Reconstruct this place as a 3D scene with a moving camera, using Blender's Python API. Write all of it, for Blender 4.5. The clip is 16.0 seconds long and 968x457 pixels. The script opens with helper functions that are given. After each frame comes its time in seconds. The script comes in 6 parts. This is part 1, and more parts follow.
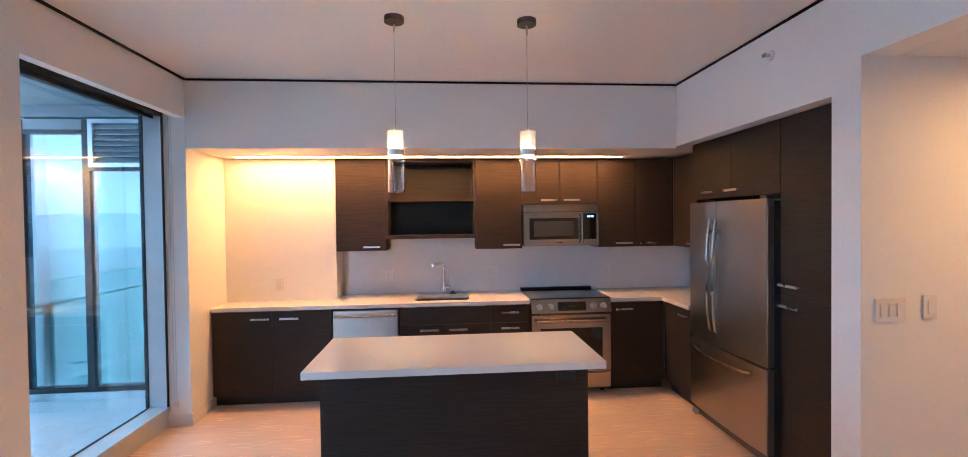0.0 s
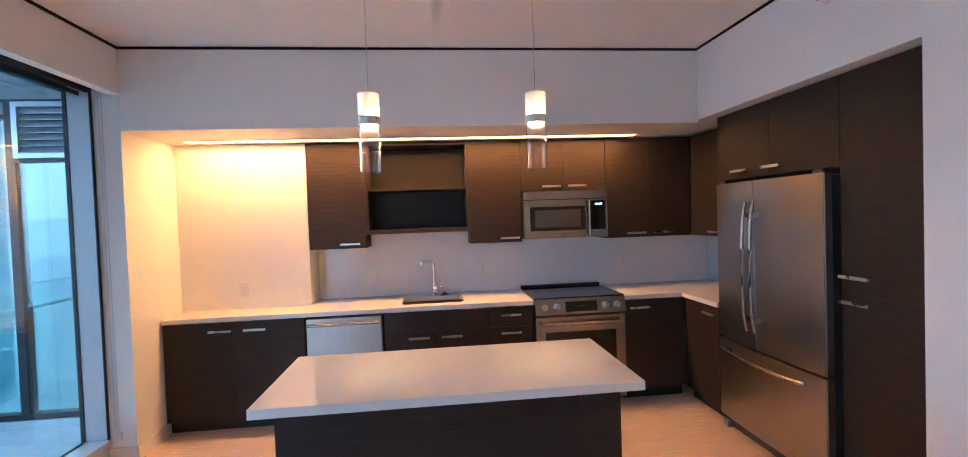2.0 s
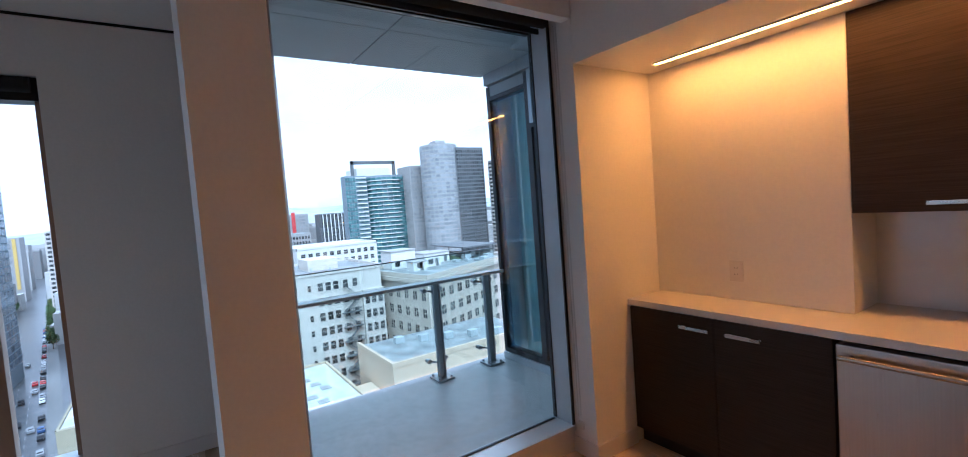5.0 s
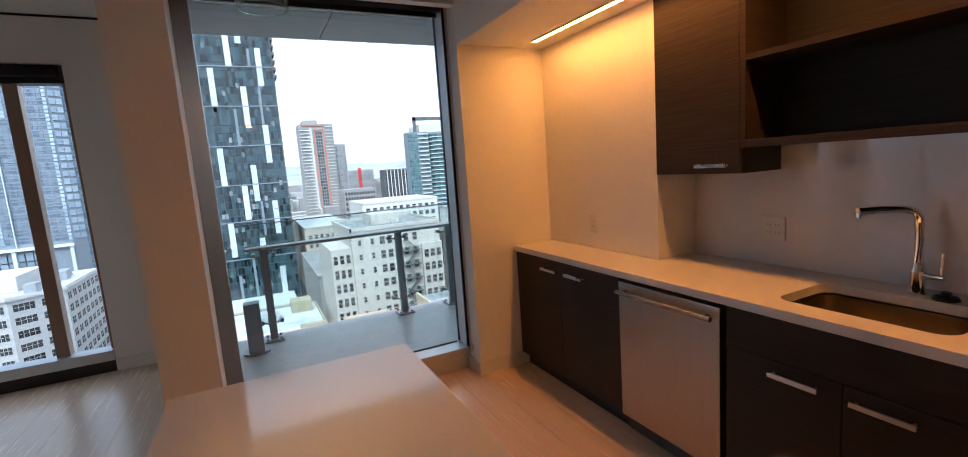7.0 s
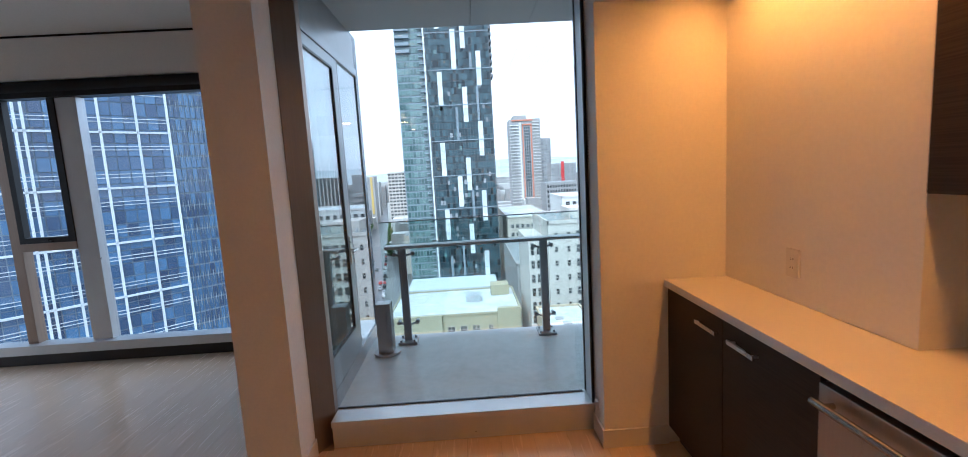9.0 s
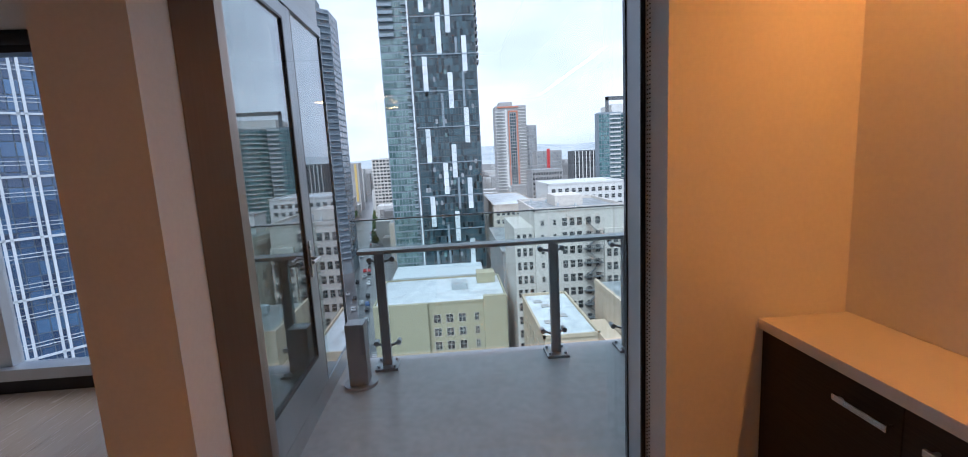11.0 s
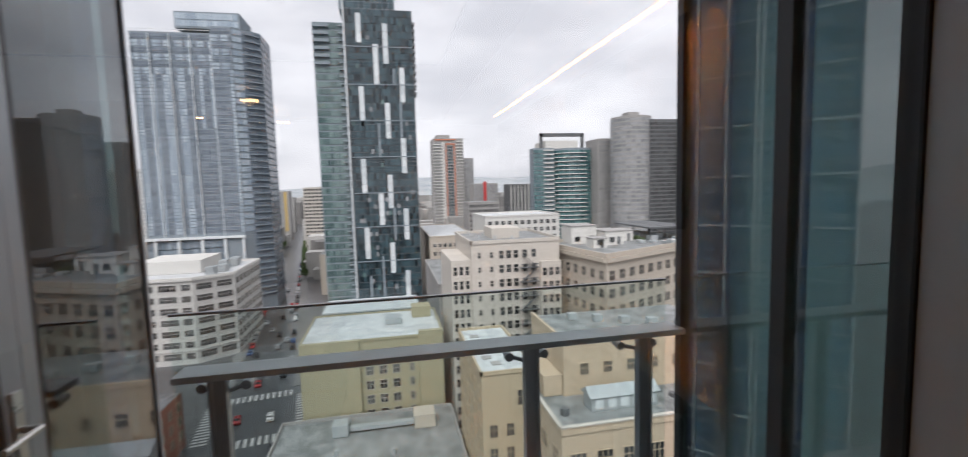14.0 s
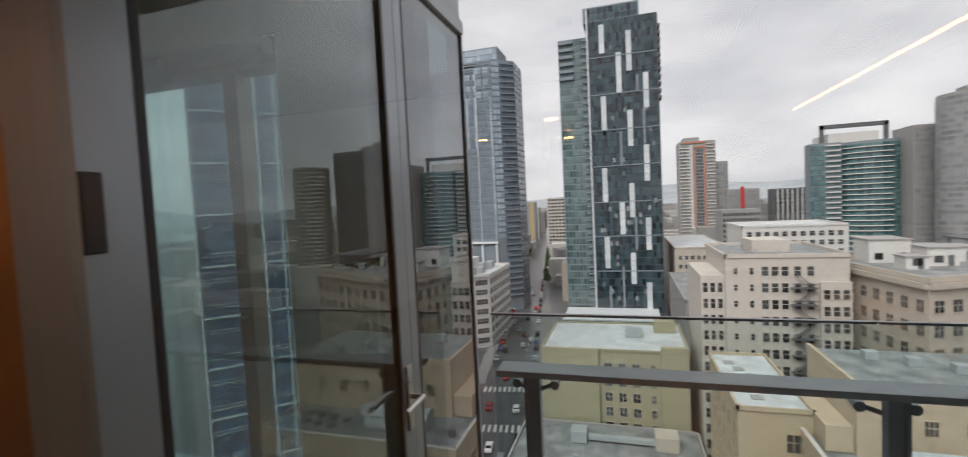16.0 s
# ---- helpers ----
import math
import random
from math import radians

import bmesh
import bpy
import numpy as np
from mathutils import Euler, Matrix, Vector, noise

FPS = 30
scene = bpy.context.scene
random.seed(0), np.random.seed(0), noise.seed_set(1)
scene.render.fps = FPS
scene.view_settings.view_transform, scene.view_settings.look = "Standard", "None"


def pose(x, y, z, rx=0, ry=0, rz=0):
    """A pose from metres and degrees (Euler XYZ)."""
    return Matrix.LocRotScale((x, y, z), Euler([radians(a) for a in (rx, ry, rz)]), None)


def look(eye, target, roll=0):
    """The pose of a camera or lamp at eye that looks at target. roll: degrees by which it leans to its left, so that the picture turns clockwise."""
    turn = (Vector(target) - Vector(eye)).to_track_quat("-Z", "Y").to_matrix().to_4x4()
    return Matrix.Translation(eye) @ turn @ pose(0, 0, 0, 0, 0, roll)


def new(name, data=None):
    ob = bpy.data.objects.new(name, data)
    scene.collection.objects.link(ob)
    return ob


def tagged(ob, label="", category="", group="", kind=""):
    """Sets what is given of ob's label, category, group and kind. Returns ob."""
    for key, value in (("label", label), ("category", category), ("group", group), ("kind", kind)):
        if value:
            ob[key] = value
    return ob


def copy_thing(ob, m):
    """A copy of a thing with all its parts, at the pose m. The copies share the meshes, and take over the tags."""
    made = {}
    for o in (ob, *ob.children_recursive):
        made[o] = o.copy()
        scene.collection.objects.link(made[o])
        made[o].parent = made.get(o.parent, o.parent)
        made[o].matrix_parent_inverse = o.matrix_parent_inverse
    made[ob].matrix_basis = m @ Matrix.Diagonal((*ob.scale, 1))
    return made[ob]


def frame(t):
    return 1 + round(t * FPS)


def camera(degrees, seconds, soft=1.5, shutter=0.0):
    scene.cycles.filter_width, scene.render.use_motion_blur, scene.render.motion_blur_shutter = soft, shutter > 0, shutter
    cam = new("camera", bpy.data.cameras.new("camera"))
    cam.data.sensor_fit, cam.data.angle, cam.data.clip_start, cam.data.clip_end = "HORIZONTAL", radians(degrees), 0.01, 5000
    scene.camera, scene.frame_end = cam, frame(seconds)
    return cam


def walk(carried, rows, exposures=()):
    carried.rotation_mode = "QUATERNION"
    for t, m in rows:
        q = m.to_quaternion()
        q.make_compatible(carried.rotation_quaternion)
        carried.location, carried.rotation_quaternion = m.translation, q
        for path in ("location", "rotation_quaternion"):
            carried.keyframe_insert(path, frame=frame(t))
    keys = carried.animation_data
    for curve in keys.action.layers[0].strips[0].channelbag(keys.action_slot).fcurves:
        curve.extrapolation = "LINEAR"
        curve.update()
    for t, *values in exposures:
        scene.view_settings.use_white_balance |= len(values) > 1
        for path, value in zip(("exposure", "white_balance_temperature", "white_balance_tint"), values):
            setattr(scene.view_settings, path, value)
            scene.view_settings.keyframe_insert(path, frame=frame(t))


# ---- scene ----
cam = camera(92.1, 16.0, soft=0.9, shutter=0.3)
PATH = [
    (0, (1.05, -4.4, 1.679), (1.214, -2.408, 1.643), -0.7),
    (0.5, (1.032, -4.392, 1.674), (1.198, -2.399, 1.673), -0.7),
    (1, (1.015, -4.3, 1.657), (1.171, -2.306, 1.657), -0.9),
    (1.5, (0.977, -4.071, 1.647), (1.167, -2.081, 1.618), -1.6),
    (2, (1.049, -3.827, 1.625), (1.258, -1.839, 1.573), -2.0),
    (2.5, (1.13, -3.49, 1.599), (1.118, -1.49, 1.547), -2.3),
    (3, (1.152, -3.116, 1.589), (1.07, -1.119, 1.523), -2.4),
    (3.5, (1.122, -2.767, 1.588), (0.512, -0.865, 1.5), -3.0),
    (4, (0.934, -2.5, 1.553), (-0.279, -0.912, 1.471), -3.7),
    (4.5, (0.766, -2.345, 1.552), (-0.798, -1.101, 1.473), -4.1),
    (4.7, (0.757, -2.268, 1.563), (-0.918, -1.178, 1.472), -4.5),
    (6.8, (1.781, -1.773, 1.503), (-0.006, -0.904, 1.269), -4.4),
    (7, (1.841, -1.676, 1.507), (0.061, -0.805, 1.237), -4.1),
    (7.5, (1.815, -1.418, 1.503), (-0.001, -0.621, 1.242), -4.0),
    (8, (1.707, -1.193, 1.526), (-0.209, -0.675, 1.272), -3.8),
    (8.5, (1.545, -1.017, 1.531), (-0.434, -0.873, 1.284), -3.5),
    (9, (1.271, -1.015, 1.523), (-0.713, -0.952, 1.28), -3.3),
    (9.2, (1.161, -1.021, 1.526), (-0.823, -0.963, 1.277), -3.3),
    (11.3, (0.353, -1.069, 1.52), (-1.619, -0.938, 1.216), -2.8),
    (11.5, (0.289, -1.062, 1.513), (-1.683, -0.929, 1.21), -2.6),
    (12, (0.044, -1.002, 1.515), (-1.933, -0.9, 1.227), -2.9),
    (12.5, (-0.276, -0.975, 1.542), (-2.258, -0.945, 1.276), -2.3),
    (13, (-0.55, -0.977, 1.558), (-2.536, -0.935, 1.328), -2.5),
    (13.5, (-0.816, -0.976, 1.562), (-2.796, -0.909, 1.374), -2.5),
    (14, (-0.992, -0.947, 1.595), (-2.917, -0.555, 1.42), -1.6),
    (14.5, (-1.080, -0.936, 1.605), (-2.892, -0.179, 1.452), -0.9),
    (15, (-1.115, -1.03, 1.598), (-3.041, -0.566, 1.464), -1.9),
    (15.5, (-1.09, -1.174, 1.596), (-3.081, -1.326, 1.489), -2.8),
    (16, (-1.018, -1.222, 1.614), (-2.925, -1.816, 1.515), -2.8),
]
# the two stretches between: round the south-east corner of the island, then along the aisle
BETWEEN = [
    (5.4, (1.02, -2.36, 1.545), (-0.59, -1.22, 1.42), -4.1),
    (6.1, (1.56, -2.20, 1.530), (-0.16, -1.22, 1.35), -4.1),
]
walk(cam, [(t, look(eye, target, roll)) for t, eye, target, roll in sorted(PATH + BETWEEN)],
     exposures=[(0.0, 3.05, 4080, 0), (3.0, 2.82, 4050, 1), (3.5, 2.55, 4050, 2), (4.0, 2.0, 4180, 4), (4.7, 1.48, 4500, 7), (6.8, 1.4, 5300, 8), (9.2, 1.47, 5050, 6), (11.3, 0.92, 5300, 15), (12.5, 0.78, 5300, 18), (13.2, 0.64, 5750, 17), (14.2, 0.62, 6450, 18), (16.0, 0.42, 6600, 16)])

# ---- world: an overcast sky ----
world = bpy.data.worlds.new("overcast")
scene.world = world
world.use_nodes = True
wn, wl = world.node_tree.nodes, world.node_tree.links
wn.clear()
sky = wn.new("ShaderNodeTexSky")
sky.sky_type, sky.sun_disc = "NISHITA", False
sky.sun_elevation, sky.sun_rotation = radians(52), radians(112)
sky.dust_density, sky.air_density = 4.0, 1.0
cloud_uv = wn.new("ShaderNodeTexCoord")
cloud_map = wn.new("ShaderNodeMapping")
cloud_map.inputs["Scale"].default_value = (2.2, 2.2, 7.0)
clouds = wn.new("ShaderNodeTexNoise")
clouds.inputs["Scale"].default_value, clouds.inputs["Detail"].default_value, clouds.inputs["Roughness"].default_value = 1.3, 6.0, 0.55
ramp = wn.new("ShaderNodeValToRGB")
ramp.color_ramp.elements[0].position, ramp.color_ramp.elements[0].color = 0.35, (5.8, 5.85, 6.1, 1)
ramp.color_ramp.elements[1].position, ramp.color_ramp.elements[1].color = 0.68, (8.3, 8.25, 8.35, 1)
mix = wn.new("ShaderNodeMixRGB")
mix.inputs[0].default_value = 0.93
bg = wn.new("ShaderNodeBackground")
bg.inputs["Strength"].default_value = 0.099
wout = wn.new("ShaderNodeOutputWorld")
wl.new(cloud_uv.outputs["Generated"], cloud_map.inputs["Vector"])
wl.new(cloud_map.outputs["Vector"], clouds.inputs["Vector"])
wl.new(clouds.outputs["Fac"], ramp.inputs["Fac"])
wl.new(sky.outputs["Color"], mix.inputs[1])
wl.new(ramp.outputs["Color"], mix.inputs[2])
wl.new(mix.outputs["Color"], bg.inputs["Color"])
wl.new(bg.outputs["Background"], wout.inputs["Surface"])
sun = new("sun", bpy.data.lights.new("sun", "SUN"))
sun.data.energy, sun.data.angle, sun.data.color = 2.3, radians(40), (1.0, 0.97, 0.93)
sun.matrix_world = look((0, 0, 60), (-34, 14, 10))


# ---- helpers of this scene ----
ORIGIN = {}


def thing(name, at, label, category, group="", kind=""):
    ob = new(name)
    ob.empty_display_size = 0.1
    ob.location = at
    ORIGIN[ob] = Vector(at)
    return tagged(ob, label, category, group, kind)


def part(name, bm, material, parent, label=""):
    """One mesh object under a thing or a part; the bmesh is in world metres."""
    if parent is not None:
        bmesh.ops.translate(bm, verts=bm.verts, vec=-ORIGIN[parent])
    me = bpy.data.meshes.new(name)
    bm.to_mesh(me)
    bm.free()
    me.materials.append(material)
    ob = new(name, me)
    if parent is not None:
        ob.parent = parent
        ORIGIN[ob] = ORIGIN[parent]
    else:
        ORIGIN[ob] = Vector((0, 0, 0))
    return tagged(ob, label)


def solid(name, bm, material, label, category, kind="structure", group=""):
    """A thing of one single mesh, with its origin at the base of the mesh."""
    lo = Vector([min(v.co[i] for v in bm.verts) for i in range(3)])
    hi = Vector([max(v.co[i] for v in bm.verts) for i in range(3)])
    base = Vector(((lo.x + hi.x) / 2, (lo.y + hi.y) / 2, lo.z))
    bmesh.ops.translate(bm, verts=bm.verts, vec=-base)
    me = bpy.data.meshes.new(name)
    bm.to_mesh(me)
    bm.free()
    me.materials.append(material)
    ob = new(name, me)
    ob.location = base
    ORIGIN[ob] = base
    return tagged(ob, label, category, group, kind)


def box(bm, x0, x1, y0, y1, z0, z1, bev=0.0, seg=2):
    m = Matrix.Translation(((x0 + x1) / 2, (y0 + y1) / 2, (z0 + z1) / 2)) @ Matrix.Diagonal((abs(x1 - x0), abs(y1 - y0), abs(z1 - z0), 1))
    verts = bmesh.ops.create_cube(bm, size=1, matrix=m)["verts"]
    if bev:
        edges = list({e for v in verts for e in v.link_edges})
        bmesh.ops.bevel(bm, geom=edges, offset=bev, segments=seg, affect="EDGES", profile=0.6)
    return bm


def B(*boxes, bev=0.0):
    bm = bmesh.new()
    for b in boxes:
        box(bm, *b, bev=bev)
    return bm


def tube(bm, p, q, r0, r1=None, seg=20, caps=True):
    p, q = Vector(p), Vector(q)
    d = q - p
    m = Matrix.Translation((p + q) / 2) @ d.to_track_quat("Z", "Y").to_matrix().to_4x4()
    bmesh.ops.create_cone(bm, cap_ends=caps, segments=seg, radius1=r0, radius2=r0 if r1 is None else r1, depth=d.length, matrix=m)
    return bm


def sweep(bm, pts, r, seg=12):
    """A round bar along the points."""
    pts = [Vector(p) for p in pts]
    rings = []
    for i, p in enumerate(pts):
        d = (pts[min(i + 1, len(pts) - 1)] - pts[max(i - 1, 0)]).normalized()
        q = d.to_track_quat("Z", "Y")
        rings.append([bm.verts.new(p + q @ Vector((r * math.cos(2 * math.pi * k / seg), r * math.sin(2 * math.pi * k / seg), 0))) for k in range(seg)])
    for a, b in zip(rings, rings[1:]):
        for k in range(seg):
            bm.faces.new((a[k], a[(k + 1) % seg], b[(k + 1) % seg], b[k]))
    bm.faces.new(rings[0][::-1]), bm.faces.new(rings[-1])
    return bm


def smooth(ob):
    for p in ob.data.polygons:
        p.use_smooth = True
    ob.data.set_sharp_from_angle(angle=radians(35))
    return ob


# ---- materials ----
def material(name, color, rough=0.5, metal=0.0, grain=None, amount=0.15, scale=(8, 8, 8), bump=0.0, bump_scale=None, stain=0.06, coat=0.0, spread=0.0, spec=0.5):
    """A surface with variation at two scales. grain: the second colour of a fine noise stretched by scale; spread: change from object to object."""
    mat = bpy.data.materials.new(name)
    mat.use_nodes = True
    n, l = mat.node_tree.nodes, mat.node_tree.links
    p = n["Principled BSDF"]
    p.inputs["Roughness"].default_value, p.inputs["Metallic"].default_value = rough, metal
    p.inputs["Coat Weight"].default_value = coat
    p.inputs["Specular IOR Level"].default_value = spec
    tc = n.new("ShaderNodeTexCoord")
    geo = n.new("ShaderNodeNewGeometry")
    mp = n.new("ShaderNodeMapping")
    mp.inputs["Scale"].default_value = scale
    l.new(geo.outputs["Position"], mp.inputs["Vector"])
    fine = n.new("ShaderNodeTexNoise")
    fine.inputs["Scale"].default_value, fine.inputs["Detail"].default_value = 1.0, 5.0
    l.new(mp.outputs["Vector"], fine.inputs["Vector"])
    m1 = n.new("ShaderNodeMixRGB")
    m1.inputs[1].default_value = (*color, 1)
    m1.inputs[2].default_value = (*(grain or [c * (1 - amount) for c in color]), 1)
    sharp = n.new("ShaderNodeMapRange")
    sharp.inputs["From Min"].default_value, sharp.inputs["From Max"].default_value = 0.35, 0.65
    l.new(fine.outputs["Fac"], sharp.inputs["Value"])
    l.new(sharp.outputs["Result"], m1.inputs[0])
    big = n.new("ShaderNodeTexNoise")
    big.inputs["Scale"].default_value, big.inputs["Detail"].default_value = 1.1, 3.0
    l.new(geo.outputs["Position"], big.inputs["Vector"])
    br = n.new("ShaderNodeMapRange")
    br.inputs["To Min"].default_value, br.inputs["To Max"].default_value = 1 - stain, 1 + stain
    l.new(big.outputs["Fac"], br.inputs["Value"])
    value = br.outputs["Result"]
    if spread:
        info = n.new("ShaderNodeObjectInfo")
        ir = n.new("ShaderNodeMapRange")
        ir.inputs["To Min"].default_value, ir.inputs["To Max"].default_value = 1 - spread, 1 + spread
        l.new(info.outputs["Random"], ir.inputs["Value"])
        mu = n.new("ShaderNodeMath")
        mu.operation = "MULTIPLY"
        l.new(value, mu.inputs[0]), l.new(ir.outputs["Result"], mu.inputs[1])
        value = mu.outputs[0]
    m2 = n.new("ShaderNodeVectorMath")
    m2.operation = "SCALE"
    l.new(m1.outputs["Color"], m2.inputs[0]), l.new(value, m2.inputs["Scale"])
    l.new(m2.outputs["Vector"], p.inputs["Base Color"])
    rr = n.new("ShaderNodeMapRange")
    rr.inputs["To Min"].default_value, rr.inputs["To Max"].default_value = max(rough - 0.06, 0), min(rough + 0.06, 1)
    l.new(fine.outputs["Fac"], rr.inputs["Value"])
    l.new(rr.outputs["Result"], p.inputs["Roughness"])
    if bump:
        bp = n.new("ShaderNodeBump")
        bp.inputs["Strength"].default_value, bp.inputs["Distance"].default_value = bump, 0.002
        src = fine
        if bump_scale:
            src = n.new("ShaderNodeTexNoise")
            src.inputs["Scale"].default_value, src.inputs["Detail"].default_value = bump_scale, 3.0
            l.new(geo.outputs["Position"], src.inputs["Vector"])
        l.new(src.outputs["Fac"], bp.inputs["Height"])
        l.new(bp.outputs["Normal"], p.inputs["Normal"])
    return mat


def glow(name, color, strength):
    mat = bpy.data.materials.new(name)
    mat.use_nodes = True
    p = mat.node_tree.nodes["Principled BSDF"]
    p.inputs["Base Color"].default_value = (0.9, 0.9, 0.9, 1)
    p.inputs["Emission Color"].default_value, p.inputs["Emission Strength"].default_value = (*color, 1), strength
    return mat


def glazing(name, tint, gloss=0.04, power=5.0):
    """Flat glass: what is behind shows tinted, and a share of the light is mirrored, more at a slant."""
    mat = bpy.data.materials.new(name)
    mat.use_nodes = True
    n, l = mat.node_tree.nodes, mat.node_tree.links
    n.remove(n["Principled BSDF"])
    tr, gl, mx, lw = n.new("ShaderNodeBsdfTransparent"), n.new("ShaderNodeBsdfGlossy"), n.new("ShaderNodeMixShader"), n.new("ShaderNodeLayerWeight")
    tr.inputs["Color"].default_value = (*tint, 1)
    gl.inputs["Roughness"].default_value = 0.0
    gl.inputs["Color"].default_value = (0.95, 0.97, 1.0, 1)
    lw.inputs["Blend"].default_value = 0.5
    slant, add = n.new("ShaderNodeMath"), n.new("ShaderNodeMath")
    slant.operation, slant.inputs[1].default_value = "POWER", power
    add.operation, add.use_clamp = "MULTIPLY_ADD", True
    add.inputs[1].default_value, add.inputs[2].default_value = 1 - gloss, gloss
    l.new(lw.outputs["Facing"], slant.inputs[0]), l.new(slant.outputs[0], add.inputs[0])
    l.new(add.outputs[0], mx.inputs[0]), l.new(tr.outputs[0], mx.inputs[1]), l.new(gl.outputs[0], mx.inputs[2])
    l.new(mx.outputs[0], n["Material Output"].inputs["Surface"])
    return mat


WHITE = material("wall_paint", (0.82, 0.81, 0.775), 0.6, amount=0.03, scale=(60, 60, 60), bump=0.06, bump_scale=220, stain=0.02)
CEIL = material("ceiling_paint", (0.80, 0.78, 0.735), 0.75, amount=0.03, scale=(60, 60, 60), bump=0.05, bump_scale=180, stain=0.02)
TRIM = material("trim_paint", (0.78, 0.77, 0.75), 0.35, amount=0.03, stain=0.02)
GAPSHADE = material("black_gap_shade", (0.006, 0.006, 0.006), 0.8)
WOOD = material("dark_oak_laminate", (0.027, 0.0195, 0.0155), 0.46, grain=(0.045, 0.032, 0.0245), scale=(5.0, 5.0, 230.0), bump=0.10, stain=0.12, spread=0.06, spec=0.18)
WOODIN = material("dark_laminate_inside", (0.024, 0.021, 0.017), 0.55, grain=(0.036, 0.030, 0.024), scale=(3, 3, 80), spec=0.25)
KICK = material("black_toe_kick", (0.008, 0.008, 0.008), 0.5)
QUARTZ = material("white_quartz", (0.78, 0.76, 0.72), 0.10, grain=(0.68, 0.66, 0.62), scale=(420, 420, 420), stain=0.03)
SPLASH = material("gloss_white_backsplash", (0.74, 0.74, 0.74), 0.06, amount=0.03, scale=(20, 20, 20), stain=0.02)
STEEL = material("brushed_steel", (0.40, 0.35, 0.295), 0.25, 1.0, grain=(0.34, 0.30, 0.25), scale=(2, 2, 420), stain=0.06)
STEELV = material("brushed_steel_upright", (0.43, 0.395, 0.35), 0.30, 1.0, grain=(0.40, 0.365, 0.32), scale=(420, 420, 3), stain=0.07)
NICKEL = material("satin_nickel", (0.62, 0.60, 0.56), 0.28, 1.0, amount=0.05)
CHROME = material("chrome", (0.85, 0.85, 0.86), 0.05, 1.0, amount=0.02)
BLACKGLASS = material("black_glass", (0.006, 0.006, 0.007), 0.06, amount=0.1)
BLACKPLASTIC = material("black_plastic", (0.012, 0.012, 0.013), 0.4)
DARKGREY = material("dark_grey_enamel", (0.045, 0.046, 0.05), 0.4, amount=0.1)
OAK = material("light_oak_plank", (0.72, 0.555, 0.405), 0.26, grain=(0.68, 0.515, 0.365), scale=(3, 60, 60), bump=0.05, stain=0.05, spread=0.035, spec=0.75)
OAKGAP = material("plank_joint", (0.40, 0.28, 0.18), 0.8)
ALU = material("anodised_aluminium", (0.60, 0.63, 0.66), 0.30, 0.5, amount=0.05, stain=0.04)
BRONZE = material("bronze_metal_post", (0.32, 0.245, 0.195), 0.38, 0.8, amount=0.06, scale=(90, 90, 2))
JAMB = material("pale_grey_jamb", (0.68, 0.73, 0.78), 0.36, 0.3, amount=0.04, stain=0.03)
BLACKFRAME = material("black_window_frame", (0.012, 0.012, 0.014), 0.4)
BLIND = material("black_roller_blind", (0.012, 0.012, 0.013), 0.85, amount=0.3, scale=(400, 400, 400))
PLASTIC = material("white_plastic", (0.74, 0.72, 0.68), 0.3, amount=0.02)
CONCRETE = material("balcony_concrete", (0.52, 0.535, 0.54), 0.36, grain=(0.44, 0.455, 0.46), scale=(24, 24, 24), bump=0.2, stain=0.22)
SOFFIT = material("soffit_panel", (0.42, 0.44, 0.45), 0.6, amount=0.05, stain=0.05)
GALV = material("grey_powder_coat", (0.36, 0.375, 0.39), 0.32, 0.45, amount=0.1)
PANE = glazing("clear_glass", (0.95, 0.97, 0.96), 0.055)
PANELIV = glazing("living_glass", (0.95, 0.97, 0.98))
SPANDREL = glazing("dark_spandrel_glass", (0.34, 0.42, 0.42), 0.05, 3.0)
DOORALU = material("grey_anodised_door_frame", (0.40, 0.425, 0.45), 0.34, 0.55, amount=0.05, stain=0.04)
# handrail grey made paler, with the sky's reflection put into the colour
RAILTOP = material("sky_paled_rail_coat", (0.52, 0.54, 0.55), 0.38, 0.1, amount=0.08, stain=0.08)
RAILGLASS = glazing("rail_glass", (0.90, 0.95, 0.94))
DOORGLASS = glazing("coated_door_glass", (0.57, 0.69, 0.67), 0.065, 3.0)
NORTHGLASS = glazing("coated_blue_glass", (0.86, 0.93, 0.91), 0.10)
LED = glow("led_strip_light", (1.0, 0.335, 0.052), 30.0)
BULB = glow("pendant_lamp_light", (1.0, 0.48, 0.16), 80.0)
BULBUP = glow("pendant_upper_light", (1.0, 0.48, 0.16), 14.0)
CANOPY = material("dark_bronze_canopy", (0.11, 0.092, 0.08), 0.38, 0.6, amount=0.1)
DISPLAY = glow("white_display_digits", (0.8, 0.95, 1.0), 0.3)


# ---- structure of the flat ----
def slab(name, boxes, mat, label, category, bev=0.0):
    return solid(name, B(*boxes, bev=bev), mat, label, category)


